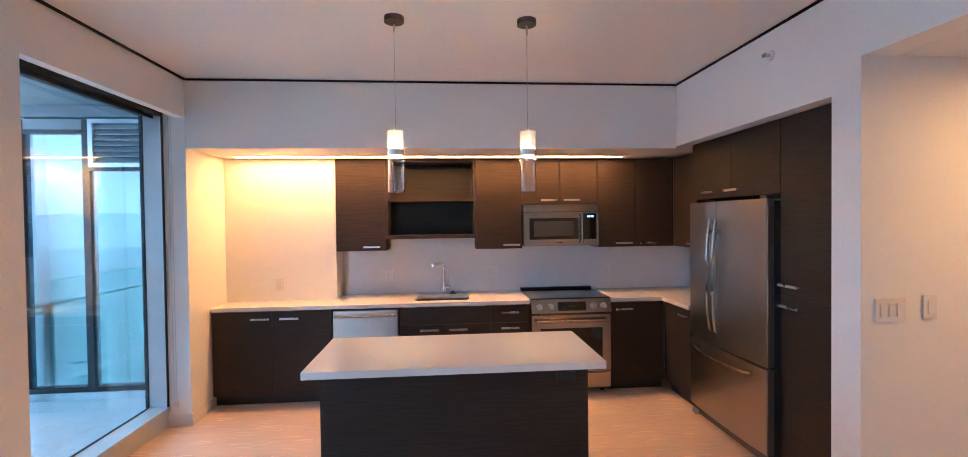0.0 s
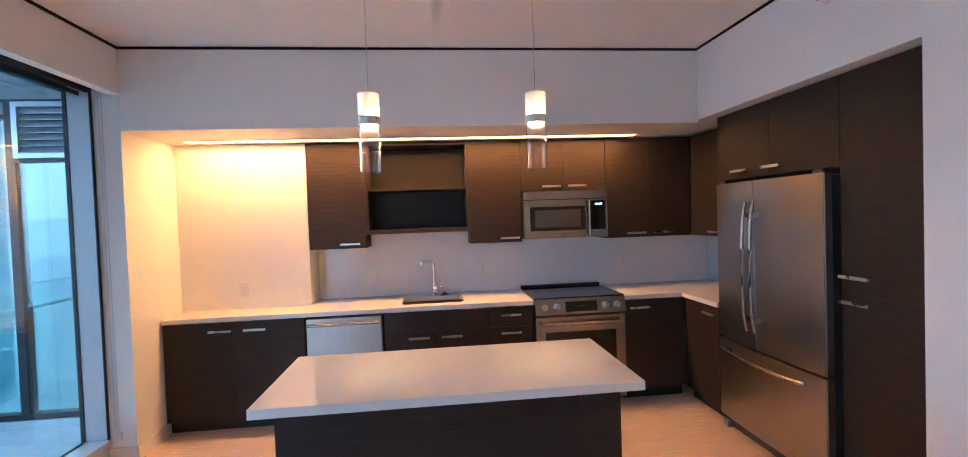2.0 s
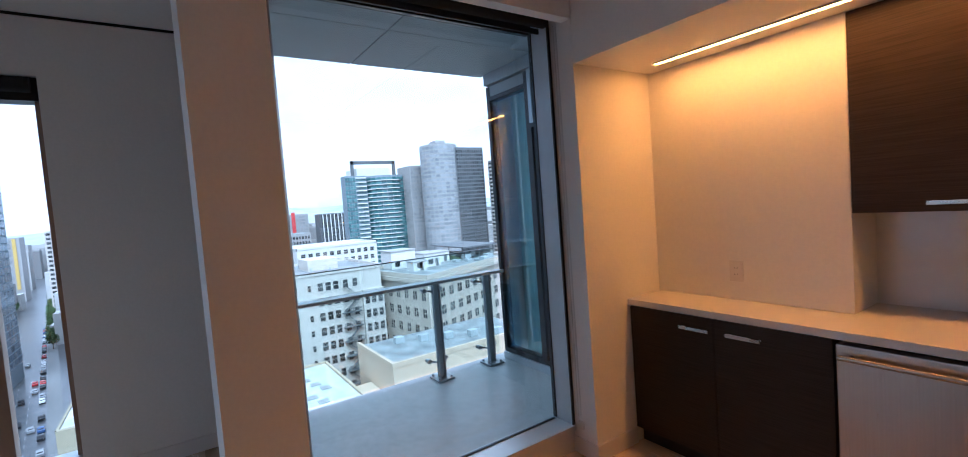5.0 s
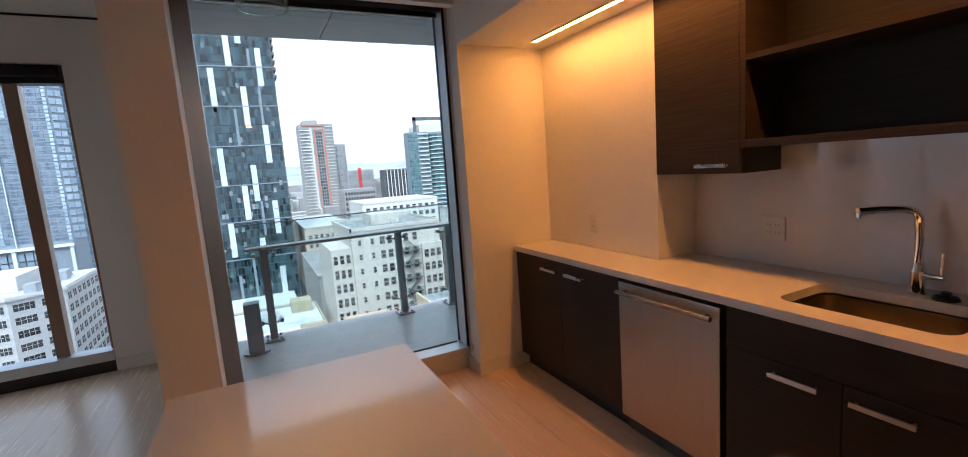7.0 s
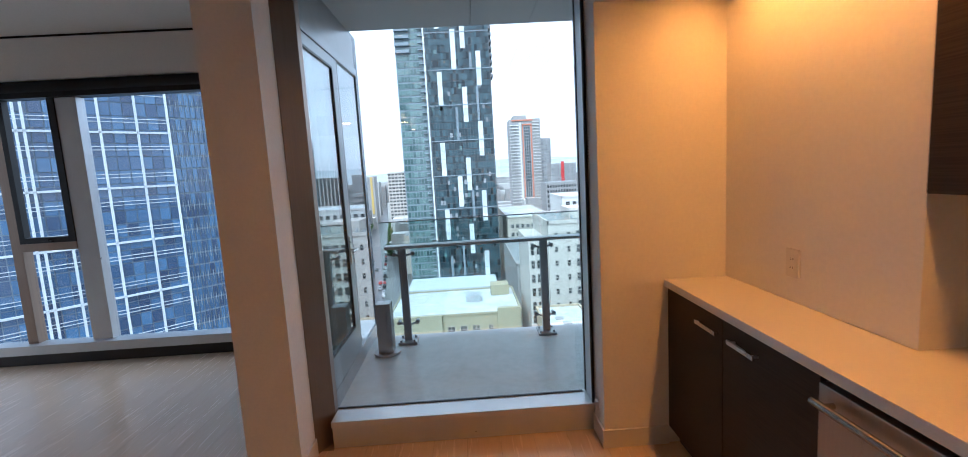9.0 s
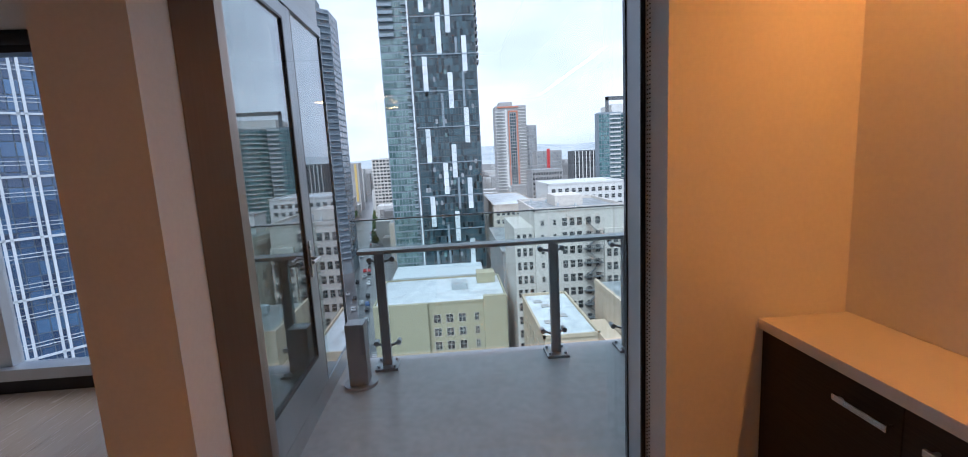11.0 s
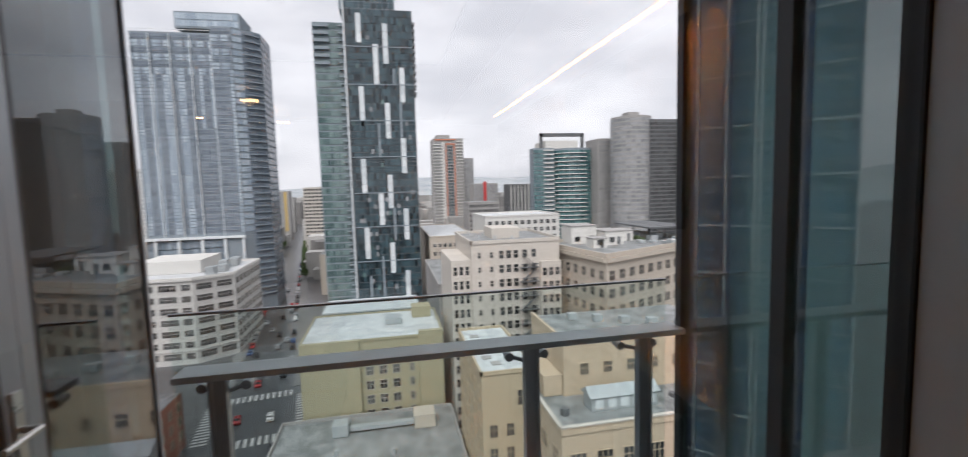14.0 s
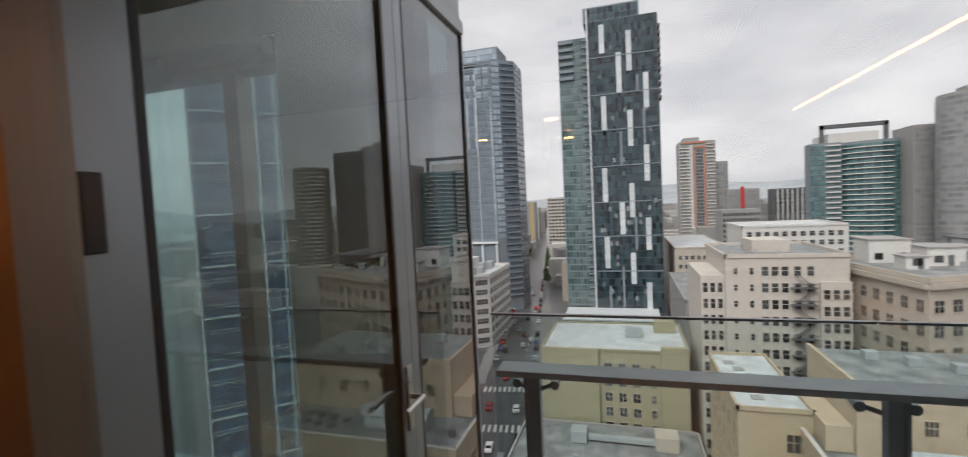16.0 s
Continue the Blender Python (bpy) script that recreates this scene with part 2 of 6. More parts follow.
slab("wall_north", [(-1.40, 3.95, 0.63, 0.80, -0.05, 3.0)], WHITE, "white painted wall behind the kitchen cabinets", "wall")
slab("wall_panel", [(-1.08, -0.03, 0.312, 0.628, 0.912, 2.30)], WHITE, "white painted furred wall panel above the counter", "wall")
slab("wall_northwest", [(-1.40, -1.08, -0.35, 0.628, 0.0, 2.86)], WHITE, "white painted wall pier beside the kitchen window", "wall")
slab("bulkhead_kitchen", [(-1.078, 3.128, -0.35, 0.628, 2.302, 2.86)], WHITE, "white painted bulkhead over the kitchen counter", "wall")
slab("wall_east", [(3.13, 3.80, -2.22, -2.04, 0.0, 2.86), (3.13, 3.80, -2.04, 0.628, 2.322, 2.86), (3.782, 3.95, -2.04, 0.628, 0.0, 2.322), (3.13, 3.30, -7.2, -2.22, 2.475, 2.86), (3.13, 3.30, -7.2, -4.9, 0.0, 2.475)], WHITE,
     "white painted wall with a recess for tall cabinets", "wall")
slab("wall_hall", [(3.802, 6.2, -2.22, -2.06, 0.0, 2.55), (6.2, 6.35, -5.0, -2.06, 0.0, 2.55), (3.302, 6.35, -5.1, -4.96, 0.0, 2.55)], WHITE, "white painted hall wall in warm lamplight", "wall")
slab("ceiling_hall", [(3.302, 6.35, -5.1, -2.222, 2.475, 2.55)], CEIL, "low white hall ceiling", "ceiling")
slab("ceiling", [(-3.20, 4.1, -7.3, 0.8, 2.875, 3.05)], CEIL, "plain white painted ceiling", "ceiling")
# solid near-black strips painted as the shadow line under the ceiling
slab("ceiling_reveal", [(-1.06, 3.118, -0.362, -0.352, 2.858, 2.873), (3.118, 3.128, -6.99, -0.352, 2.858, 2.873), (-1.078, -1.066, -1.93, -0.352, 2.858, 2.873), (-2.974, -2.962, -6.99, -2.06, 2.858, 2.873)], GAPSHADE,
     "thin black strip standing for shadow in the ceiling gap", "trim")
slab("bulkhead_window", [(-1.40, -1.08, -1.943, -0.352, 2.65, 2.86), (-1.15, -1.08, -1.943, -0.352, 2.55, 2.65)], WHITE, "white painted bulkhead over the kitchen window", "wall")
slab("wall_stub", [(-1.40, -1.0, -2.217, -1.945, 0.0, 2.872)], WHITE, "white painted wall pier at the end of the window", "wall")
slab("wall_living_west", [(-3.12, -2.97, -2.87, -2.11, 0.0, 2.86), (-3.12, -2.97, -7.0, -2.87, 2.51, 2.86), (-3.12, -2.97, -7.0, -6.8, 0.0, 2.51)], WHITE, "white painted living room wall beside the window", "wall")
# out of view; the opening is added to admit extra daylight
slab("wall_south", [(-3.12, -2.75, -7.2, -7.0, 0.0, 2.872), (-1.05, 3.128, -7.2, -7.0, 0.0, 2.872), (-2.75, -1.05, -7.2, -7.0, 2.51, 2.872)], WHITE, "unseen white painted wall round the added south opening", "wall")
slab("baseboard", [(-1.40, -1.072, -0.362, -0.352, 0, 0.10), (-1.078, -1.066, -0.362, -0.002, 0, 0.10), (-1.003, -0.993, -2.228, -1.935, 0, 0.10), (-1.204, -0.995, -1.943, -1.933, 0, 0.10), (-1.40, -0.993, -2.229, -2.219, 0, 0.10),
                   (-2.968, -2.958, -2.87, -2.11, 0, 0.10), (3.118, 3.128, -2.22, -2.045, 0, 0.10), (3.135, 6.2, -2.232, -2.222, 0, 0.10)], TRIM, "white painted baseboard along the walls", "baseboard")
floor = solid("floor", B((-3.12, 3.30, -7.2, -2.12, -0.25, -0.012), (3.30, 6.2, -5.0, -2.12, -0.25, -0.012), (-1.40, 3.95, -2.12, 0.63, -0.25, -0.012)), OAKGAP, "light oak plank floor", "floor")


# ---- kitchen cabinets ----
def bar_handle(parent, a, b, out):
    """A flat bar between a and b, standing off its front along out."""
    a, b, out = Vector(a), Vector(b), Vector(out)
    lo = [min(a[i], b[i]) for i in range(3)]
    hi = [max(a[i], b[i]) for i in range(3)]
    bm = bmesh.new()
    d = (b - a).normalized()
    off = out * 0.026
    p, q = Vector(lo) + off, Vector(hi) + off
    pad = Vector([0.0045 if abs(d[i]) < 0.5 else 0 for i in range(3)])
    pad.z = 0.009 if abs(d.z) < 0.5 else 0
    box(bm, p.x - pad.x, q.x + pad.x, p.y - pad.y, q.y + pad.y, p.z - pad.z, q.z + pad.z, bev=0.002)
    for e in (a + d * 0.012, b - d * 0.012):
        tube(bm, e, e + off, 0.005, seg=8)
    return part("handle", bm, NICKEL, parent, "satin nickel bar handle")


def shell(bm, x0, x1, y0, y1, z0, z1, front, t=0.018):
    """An open cabinet box; front: which side is open ('-y' or '-x')."""
    if front == "-y":
        box(bm, x0, x0 + t, y0, y1, z0, z1), box(bm, x1 - t, x1, y0, y1, z0, z1)
        box(bm, x0 + t, x1 - t, y1 - t, y1, z0 + t, z1 - t)
    else:
        box(bm, x0, x1, y0, y0 + t, z0, z1), box(bm, x0, x1, y1 - t, y1, z0, z1)
        box(bm, x1 - t, x1, y0 + t, y1 - t, z0 + t, z1 - t)
    if front == "-y":
        box(bm, x0 + t, x1 - t, y0, y1, z0, z0 + t), box(bm, x0 + t, x1 - t, y0, y1, z1 - t, z1)
    else:
        box(bm, x0, x1, y0 + t, y1 - t, z0, z0 + t), box(bm, x0, x1, y0 + t, y1 - t, z1 - t, z1)
    return bm


def cabinet(name, label, x0, x1, y0, y1, z0, z1, fronts, face="-y", group="", kick=0.0):
    """fronts: (kind, a0, a1, z0, z1, handle) with a along the face; handle: (from, to, z) or None."""
    th = 0.02
    at = ((x0 + x1) / 2, (y0 + y1) / 2, z0)
    cab = thing(name, at, label, "cabinet", group)
    bm = bmesh.new()
    if face == "-y":
        shell(bm, x0, x1, y0 + th + 0.002, y1, z0 + kick, z1, face)
    else:
        shell(bm, x0 + th + 0.002, x1, y0, y1, z0 + kick, z1, face)
    part("body", bm, WOOD, cab)
    if kick:
        if face == "-y":
            part("toe_kick", B((x0, x1, y0 + 0.06, y0 + 0.075, z0, z0 + kick - 0.001)), KICK, cab, "black toe kick")
        else:
            part("toe_kick", B((x0 + 0.06, x0 + 0.075, y0, y1, z0, z0 + kick - 0.001)), KICK, cab, "black toe kick")
    g = 0.0015
    for kind, a0, a1, f0, f1, hd in fronts:
        if face == "-y":
            d = part(kind, B((a0 + g, a1 - g, y0, y0 + th, f0 + g, f1 - g), bev=0.0012), WOOD, cab)
            if hd:
                bar_handle(d, (hd[0], y0, hd[2]), (hd[1], y0, hd[2]), (0, -1, 0))
        else:
            d = part(kind, B((x0, x0 + th, a0 + g, a1 - g, f0 + g, f1 - g), bev=0.0012), WOOD, cab)
            if hd:
                bar_handle(d, (x0, hd[0], hd[2]), (x0, hd[1], hd[2]), (-1, 0, 0))
    return cab


GB, GU = "kitchen base cabinets", "kitchen wall cabinets"
K, T = 0.10, 0.871
cabinet("base_cabinet", "dark wood two-door base cabinet under the white counter", -1.074, -0.012, 0.0, 0.62, 0, T,
        [("door", -1.074, -0.545, K, T - 0.005, (-0.73, -0.56, 0.80)), ("door", -0.545, -0.012, K, T - 0.005, (-0.47, -0.30, 0.80))], group=GB, kick=K)
cabinet("sink_cabinet", "dark wood sink base cabinet with false drawer front", 0.612, 1.468, 0.0, 0.62, 0, T - 0.22,
        [("false_front", 0.612, 1.468, 0.70, T - 0.005, None), ("door", 0.612, 1.04, K, 0.70, (0.80, 0.975, 0.652)), ("door", 1.04, 1.468, K, 0.70, (1.07, 1.245, 0.652))], group=GB, kick=K)
cabinet("drawer_cabinet", "dark wood three-drawer base cabinet beside the range", 1.47, 1.838, 0.0, 0.62, 0, T,
        [("drawer_front", 1.47, 1.838, 0.70, T - 0.005, (1.565, 1.735, 0.80)), ("drawer_front", 1.47, 1.838, 0.535, 0.70, (1.565, 1.735, 0.652)), ("drawer_front", 1.47, 1.838, K, 0.535, (1.565, 1.735, 0.485))], group=GB, kick=K)
cabinet("base_cabinet", "dark wood single-door base cabinet beside the range", 2.632, 3.17, 0.0, 0.62, 0, T,
        [("door", 2.632, 3.17, K, T - 0.005, (2.68, 2.85, 0.80))], group=GB, kick=K)
cabinet("base_cabinet", "dark wood base cabinet in the corner beside the refrigerator", 3.172, 3.78, -0.50, -0.024, 0, T,
        [("door", -0.50, -0.024, K, T - 0.005, (-0.46, -0.29, 0.80))], face="-x", group=GB, kick=K)

UB, UT = 1.385, 2.298
cabinet("wall_cabinet", "dark wood wall cabinet with one door", -0.028, 0.455, 0.306, 0.628, UB, UT, [("door", -0.028, 0.455, UB, UT, (0.235, 0.405, 1.425))], group=GU)
cabinet("wall_cabinet", "dark wood wall cabinet beside the open shelves", 1.36, 1.828, 0.306, 0.628, UB, UT, [("door", 1.36, 1.828, UB, UT, (1.63, 1.80, 1.425))], group=GU)
cabinet("wall_cabinet", "short dark wood wall cabinet over the microwave", 1.83, 2.612, 0.306, 0.628, 1.835, UT,
        [("door", 1.83, 2.221, 1.835, UT, (2.02, 2.19, 1.875)), ("door", 2.221, 2.612, 1.835, UT, (2.255, 2.425, 1.875))], group=GU)
cabinet("wall_cabinet", "wide dark wood wall cabinet with two doors", 2.614, 3.432, 0.306, 0.628, UB, UT,
        [("door", 2.614, 3.02, UB, UT, (2.80, 2.98, 1.425)), ("door", 3.02, 3.432, UB, UT, (3.06, 3.24, 1.425))], group=GU)
cabinet("wall_cabinet", "dark wood corner wall cabinet above the side counter", 3.432, 3.78, -0.44, 0.304, UB, UT, [("door", -0.44, 0.304, UB, UT, (-0.17, 0.0, 1.425))], face="-x", group=GU)

shelf = thing("open_shelf_unit", (0.9, 0.47, 1.50), "dark wood open shelf unit with two empty bays", "shelf")
part("side_panel", B((0.457, 0.481, 0.306, 0.60, 1.50, UT), bev=0.001), WOOD, shelf)
part("side_panel", B((1.334, 1.358, 0.306, 0.60, 1.50, UT), bev=0.001), WOOD, shelf)
part("top_panel", B((0.482, 1.333, 0.306, 0.60, 2.268, UT), bev=0.001), WOOD, shelf)
part("shelf_board", B((0.482, 1.333, 0.308, 0.60, 1.875, 1.90), bev=0.001), WOOD, shelf)
part("bottom_panel", B((0.482, 1.333, 0.306, 0.60, 1.50, 1.535), bev=0.001), WOOD, shelf)
part("back_panel", B((0.457, 1.358, 0.602, 0.626, 1.50, UT)), WOODIN, shelf)

# tall cabinets round the refrigerator
cabinet("fridge_cabinet", "dark wood cabinet above the refrigerator", 3.23, 3.78, -1.52, -0.442, 1.83, 2.318,
        [("door", -0.99, -0.442, 1.83, 2.318, (-0.79, -0.62, 1.885)), ("door", -1.52, -0.99, 1.83, 2.318, (-1.10, -0.92, 1.885))], face="-x", group="tall cabinets")
cabinet("pantry_cabinet", "tall dark wood pantry cabinet with two doors", 3.23, 3.78, -2.036, -1.522, 0, 2.318,
        [("door", -2.036, -1.522, K, 1.165, (-1.70, -1.53, 1.10)), ("door", -2.036, -1.522, 1.165, 2.318, (-1.70, -1.53, 1.235))], face="-x", group="tall cabinets", kick=K)

# worktops, with a cut-out for the sink
SX0, SX1, SY0, SY1 = 0.745, 1.275, 0.10, 0.455


def round_rect(x0, x1, y0, y1, r, n=6):
    out = []
    for cx, cy, a in ((x1 - r, y1 - r, 0), (x0 + r, y1 - r, 90), (x0 + r, y0 + r, 180), (x1 - r, y0 + r, 270)):
        out += [(cx + r * math.cos(radians(a + 90 * k / n)), cy + r * math.sin(radians(a + 90 * k / n))) for k in range(n + 1)]
    return out


def holed_slab(x0, x1, y0, y1, z0, z1, hole):
    """A slab with a rounded hole: four outer corners joined to the hole's four quarter arcs."""
    bm = bmesh.new()
    n = len(hole) // 4
    outer = [(x1, y1), (x0, y1), (x0, y0), (x1, y0)]
    for z, flip in ((z1, False), (z0, True)):
        vo = [bm.verts.new((*p, z)) for p in outer]
        vh = [bm.verts.new((*p, z)) for p in hole]
        for q in range(4):
            arc = vh[q * n:(q + 1) * n]
            for a, b in zip(arc, arc[1:]):
                f = [vo[q], b, a]
                bm.faces.new(f if flip else f[::-1])
            f = [vo[q], vo[(q + 1) % 4], vh[((q + 1) * n) % len(vh)], arc[-1]]
            bm.faces.new(f[::-1] if flip else f)
        if not flip:
            top_o, top_h = vo, vh
    for ring_t, ring_b in ((top_o, vo), (top_h, vh)):
        for k in range(len(ring_t)):
            j = (k + 1) % len(ring_t)
            bm.faces.new((ring_t[k], ring_b[k], ring_b[j], ring_t[j]))
    bmesh.ops.recalc_face_normals(bm, faces=bm.faces)
    return bm


HOLE = round_rect(SX0, SX1, SY0, SY1, 0.06)
top = thing("countertop", (0.4, 0.3, 0.87), "white quartz countertop with a sink cut-out", "countertop")
part("counter_slab", B((-1.076, SX0 - 0.12, -0.016, 0.626, 0.873, 0.91), bev=0.002), QUARTZ, top)
part("counter_slab", holed_slab(SX0 - 0.12, SX1 + 0.12, -0.016, 0.626, 0.873, 0.91, HOLE), QUARTZ, top)
part("counter_slab", B((SX1 + 0.12, 1.842, -0.016, 0.626, 0.873, 0.91), bev=0.002), QUARTZ, top)
top2 = thing("countertop", (3.2, 0.2, 0.87), "white quartz corner countertop beside the range", "countertop")
part("counter_slab", B((2.628, 3.147, -0.016, 0.626, 0.873, 0.91), bev=0.002), QUARTZ, top2)
part("counter_slab", B((3.147, 3.78, -0.515, 0.626, 0.873, 0.91), bev=0.002), QUARTZ, top2)
solid("backsplash", B((-0.028, 3.768, 0.612, 0.628, 0.911, 1.50), (3.766, 3.78, -0.52, 0.61, 0.911, 1.384)), SPLASH, "glossy white backsplash panel above the counter", "backsplash", kind="structure")

# sink and tap
bm = bmesh.new()
rings = []
for inset, z in ((-0.012, 0.868), (0.004, 0.866), (0.010, 0.72), (0.030, 0.70)):
    r = round_rect(SX0 + inset, SX1 - inset, SY0 + inset, SY1 - inset, 0.06)
    rings.append([bm.verts.new((*p, z)) for p in r])
for a, b in zip(rings, rings[1:]):
    for k in range(len(a)):
        j = (k + 1) % len(a)
        bm.faces.new((a[k], a[j], b[j], b[k]))
bm.faces.new(rings[-1])
sink = thing("kitchen_sink", (1.01, 0.28, 0.70), "undermount stainless steel sink in the white counter", "sink")
smooth(part("basin", bm, STEEL, sink))
part("drain", tube(bmesh.new(), (1.01, 0.28, 0.701), (1.01, 0.28, 0.706), 0.045), CHROME, sink, "round steel drain")
TX, TY = 1.028, 0.515
tap = thing("kitchen_faucet", (TX, TY, 0.91), "tall chrome kitchen faucet with an angled spout", "faucet")
bm = tube(bmesh.new(), (TX, TY, 0.91), (TX, TY, 0.918), 0.03)
tube(bm, (TX, TY, 0.918), (TX, TY, 1.00), 0.024)
tube(bm, (TX, TY, 1.00), (TX, TY, 1.03), 0.024, 0.017)
smooth(part("faucet_body", bm, CHROME, tap))
bm = sweep(bmesh.new(), [(TX, TY, 1.02), (TX - 0.002, TY, 1.12), (TX - 0.004, TY - 0.005, 1.20), (TX - 0.012, TY - 0.02, 1.226), (TX - 0.035, TY - 0.055, 1.236), (TX - 0.075, TY - 0.12, 1.238), (TX - 0.115, TY - 0.19, 1.236)], 0.015)
tube(bm, (TX - 0.112, TY - 0.185, 1.236), (TX - 0.1125, TY - 0.186, 1.212), 0.010)
smooth(part("spout", bm, CHROME, tap))
bm = tube(bmesh.new(), (TX, TY, 0.985), (TX + 0.075, TY - 0.005, 0.985), 0.012)
tube(bm, (TX + 0.066, TY - 0.005, 0.985), (TX + 0.069, TY - 0.005, 1.075), 0.005)
smooth(part("lever", bm, CHROME, tap))
stopper = thing("sink_stopper", (1.115, 0.50, 0.91), "black rubber sink stopper lying on the counter", "stopper")
part("plug", tube(tube(bmesh.new(), (1.115, 0.50, 0.91), (1.115, 0.50, 0.922), 0.04, 0.034), (1.115, 0.50, 0.922), (1.115, 0.50, 0.938), 0.012, 0.016), BLACKPLASTIC, stopper)

# dishwasher
dw = thing("dishwasher", (0.3, 0.3, 0), "stainless steel dishwasher with a bar handle", "dishwasher")
part("body", B((0.004, 0.596, 0.03, 0.60, 0.02, 0.85)), DARKGREY, dw)
part("door", B((0.004, 0.596, -0.018, 0.028, 0.115, 0.855), bev=0.004), STEELV, dw)
bm = tube(bmesh.new(), (0.022, -0.052, 0.808), (0.578, -0.052, 0.808), 0.012)
for x in (0.06, 0.54):
    tube(bm, (x, -0.018, 0.808), (x, -0.052, 0.808), 0.009)
smooth(part("handle", bm, STEEL, dw))
part("toe_kick", B((0.004, 0.596, 0.06, 0.075, 0.0, 0.114)), KICK, dw, "black toe kick")

# range
RX0, RX1 = 1.848, 2.622
rg = thing("kitchen_range", (2.235, 0.3, 0), "stainless steel slide-in range with a black glass cooktop", "oven")
part("body", B((RX0 + 0.004, RX1 - 0.004, 0.0, 0.60, 0.03, 0.90)), DARKGREY, rg)
bm = B((RX0 - 0.002, RX1 + 0.002, -0.02, 0.56, 0.911, 0.925), bev=0.003)
part("cooktop", bm, BLACKGLASS, rg, "black ceramic glass cooktop")
for cx, cy, r in ((2.05, 0.13, 0.10), (2.43, 0.13, 0.08), (2.05, 0.40, 0.075), (2.43, 0.40, 0.10)):
    bm = bmesh.new()
    bmesh.ops.create_circle(bm, segments=40, radius=r, matrix=Matrix.Translation((cx, cy, 0.9256)))
    bmesh.ops.create_circle(bm, segments=40, radius=r - 0.003, matrix=Matrix.Translation((cx, cy, 0.9256)))
    bmesh.ops.bridge_loops(bm, edges=bm.edges)
    part("burner_ring", bm, DARKGREY, rg, "printed grey burner ring")
part("rear_vent", B((RX0, RX1, 0.562, 0.608, 0.911, 0.945), bev=0.004), BLACKPLASTIC, rg, "black raised rear vent trim")
bm = bmesh.new()
vs = [(-0.055, 0.775), (-0.075, 0.79), (-0.035, 0.915), (0.0, 0.921), (0.0, 0.775)]
ring = [[bm.verts.new((x, y, z)) for y, z in vs] for x in (RX0, RX1)]
for k in range(5):
    j = (k + 1) % 5
    bm.faces.new((ring[0][k], ring[0][j], ring[1][j], ring[1][k]))
bm.faces.new(ring[0][::-1]), bm.faces.new(ring[1])
panel = part("control_panel", bm, STEEL, rg)
slope = Vector((0, -0.952, 0.305))
for kx in (1.925, 2.03, 2.445, 2.545):
    c = Vector((kx, -0.056, 0.848))
    bm = tube(bmesh.new(), c, c + slope * 0.012, 0.030)
    tube(bm, c + slope * 0.012, c + slope * 0.036, 0.024, 0.021)
    smooth(part("knob", bm, NICKEL, panel, "satin steel control knob"))
bm = box(bmesh.new(), 2.105, 2.375, -0.004, 0.004, -0.042, 0.042, bev=0.002)
bmesh.ops.transform(bm, matrix=pose(0, -0.057, 0.85, -17.8, 0, 0), verts=bm.verts)
part("display", bm, BLACKGLASS, panel, "black glass control display")
bm = box(bmesh.new(), 2.21, 2.27, -0.006, -0.0045, -0.008, 0.008)
bmesh.ops.transform(bm, matrix=pose(0, -0.057, 0.85, -17.8, 0, 0), verts=bm.verts)
part("display_bar", bm, DARKGREY, panel, "dim display writing bar")
def ring_panel(outer, inner, y0, y1):
    """An upright panel with a rectangular hole; outer and inner are x0, x1, z0, z1."""
    bm = bmesh.new()
    loops = [[bm.verts.new((x, y, z)) for x, z in ((r[0], r[2]), (r[1], r[2]), (r[1], r[3]), (r[0], r[3]))] for y in (y0, y1) for r in (outer, inner)]
    for a, b in ((0, 1), (1, 3), (3, 2), (2, 0)):
        for k in range(4):
            bm.faces.new((loops[a][k], loops[a][(k + 1) % 4], loops[b][(k + 1) % 4], loops[b][k]))
    bmesh.ops.recalc_face_normals(bm, faces=bm.faces)
    return bm


door = part("oven_door", ring_panel((RX0 + 0.004, RX1 - 0.004, 0.22, 0.765), (RX0 + 0.085, RX1 - 0.085, 0.29, 0.64), -0.05, -0.002), STEEL, rg)
part("oven_window", B((RX0 + 0.085, RX1 - 0.085, -0.046, -0.004, 0.29, 0.64)), BLACKGLASS, door, "black glass oven window")
bm = tube(bmesh.new(), (RX0 + 0.04, -0.10, 0.715), (RX1 - 0.04, -0.10, 0.715), 0.014)
for x in (RX0 + 0.07, RX1 - 0.07):
    tube(bm, (x, -0.05, 0.715), (x, -0.10, 0.715), 0.010)
smooth(part("oven_handle", bm, STEEL, door))
dr = part("drawer", B((RX0 + 0.004, RX1 - 0.004, -0.045, -0.002, 0.06, 0.212), bev=0.004), STEEL, rg)
part("drawer_lip", B((RX0 + 0.05, RX1 - 0.05, -0.058, -0.046, 0.185, 0.205), bev=0.003), STEEL, dr)
for x in (RX0 + 0.06, RX1 - 0.06):
    part("foot", tube(bmesh.new(), (x, 0.05, 0), (x, 0.05, 0.03), 0.02), BLACKPLASTIC, rg)

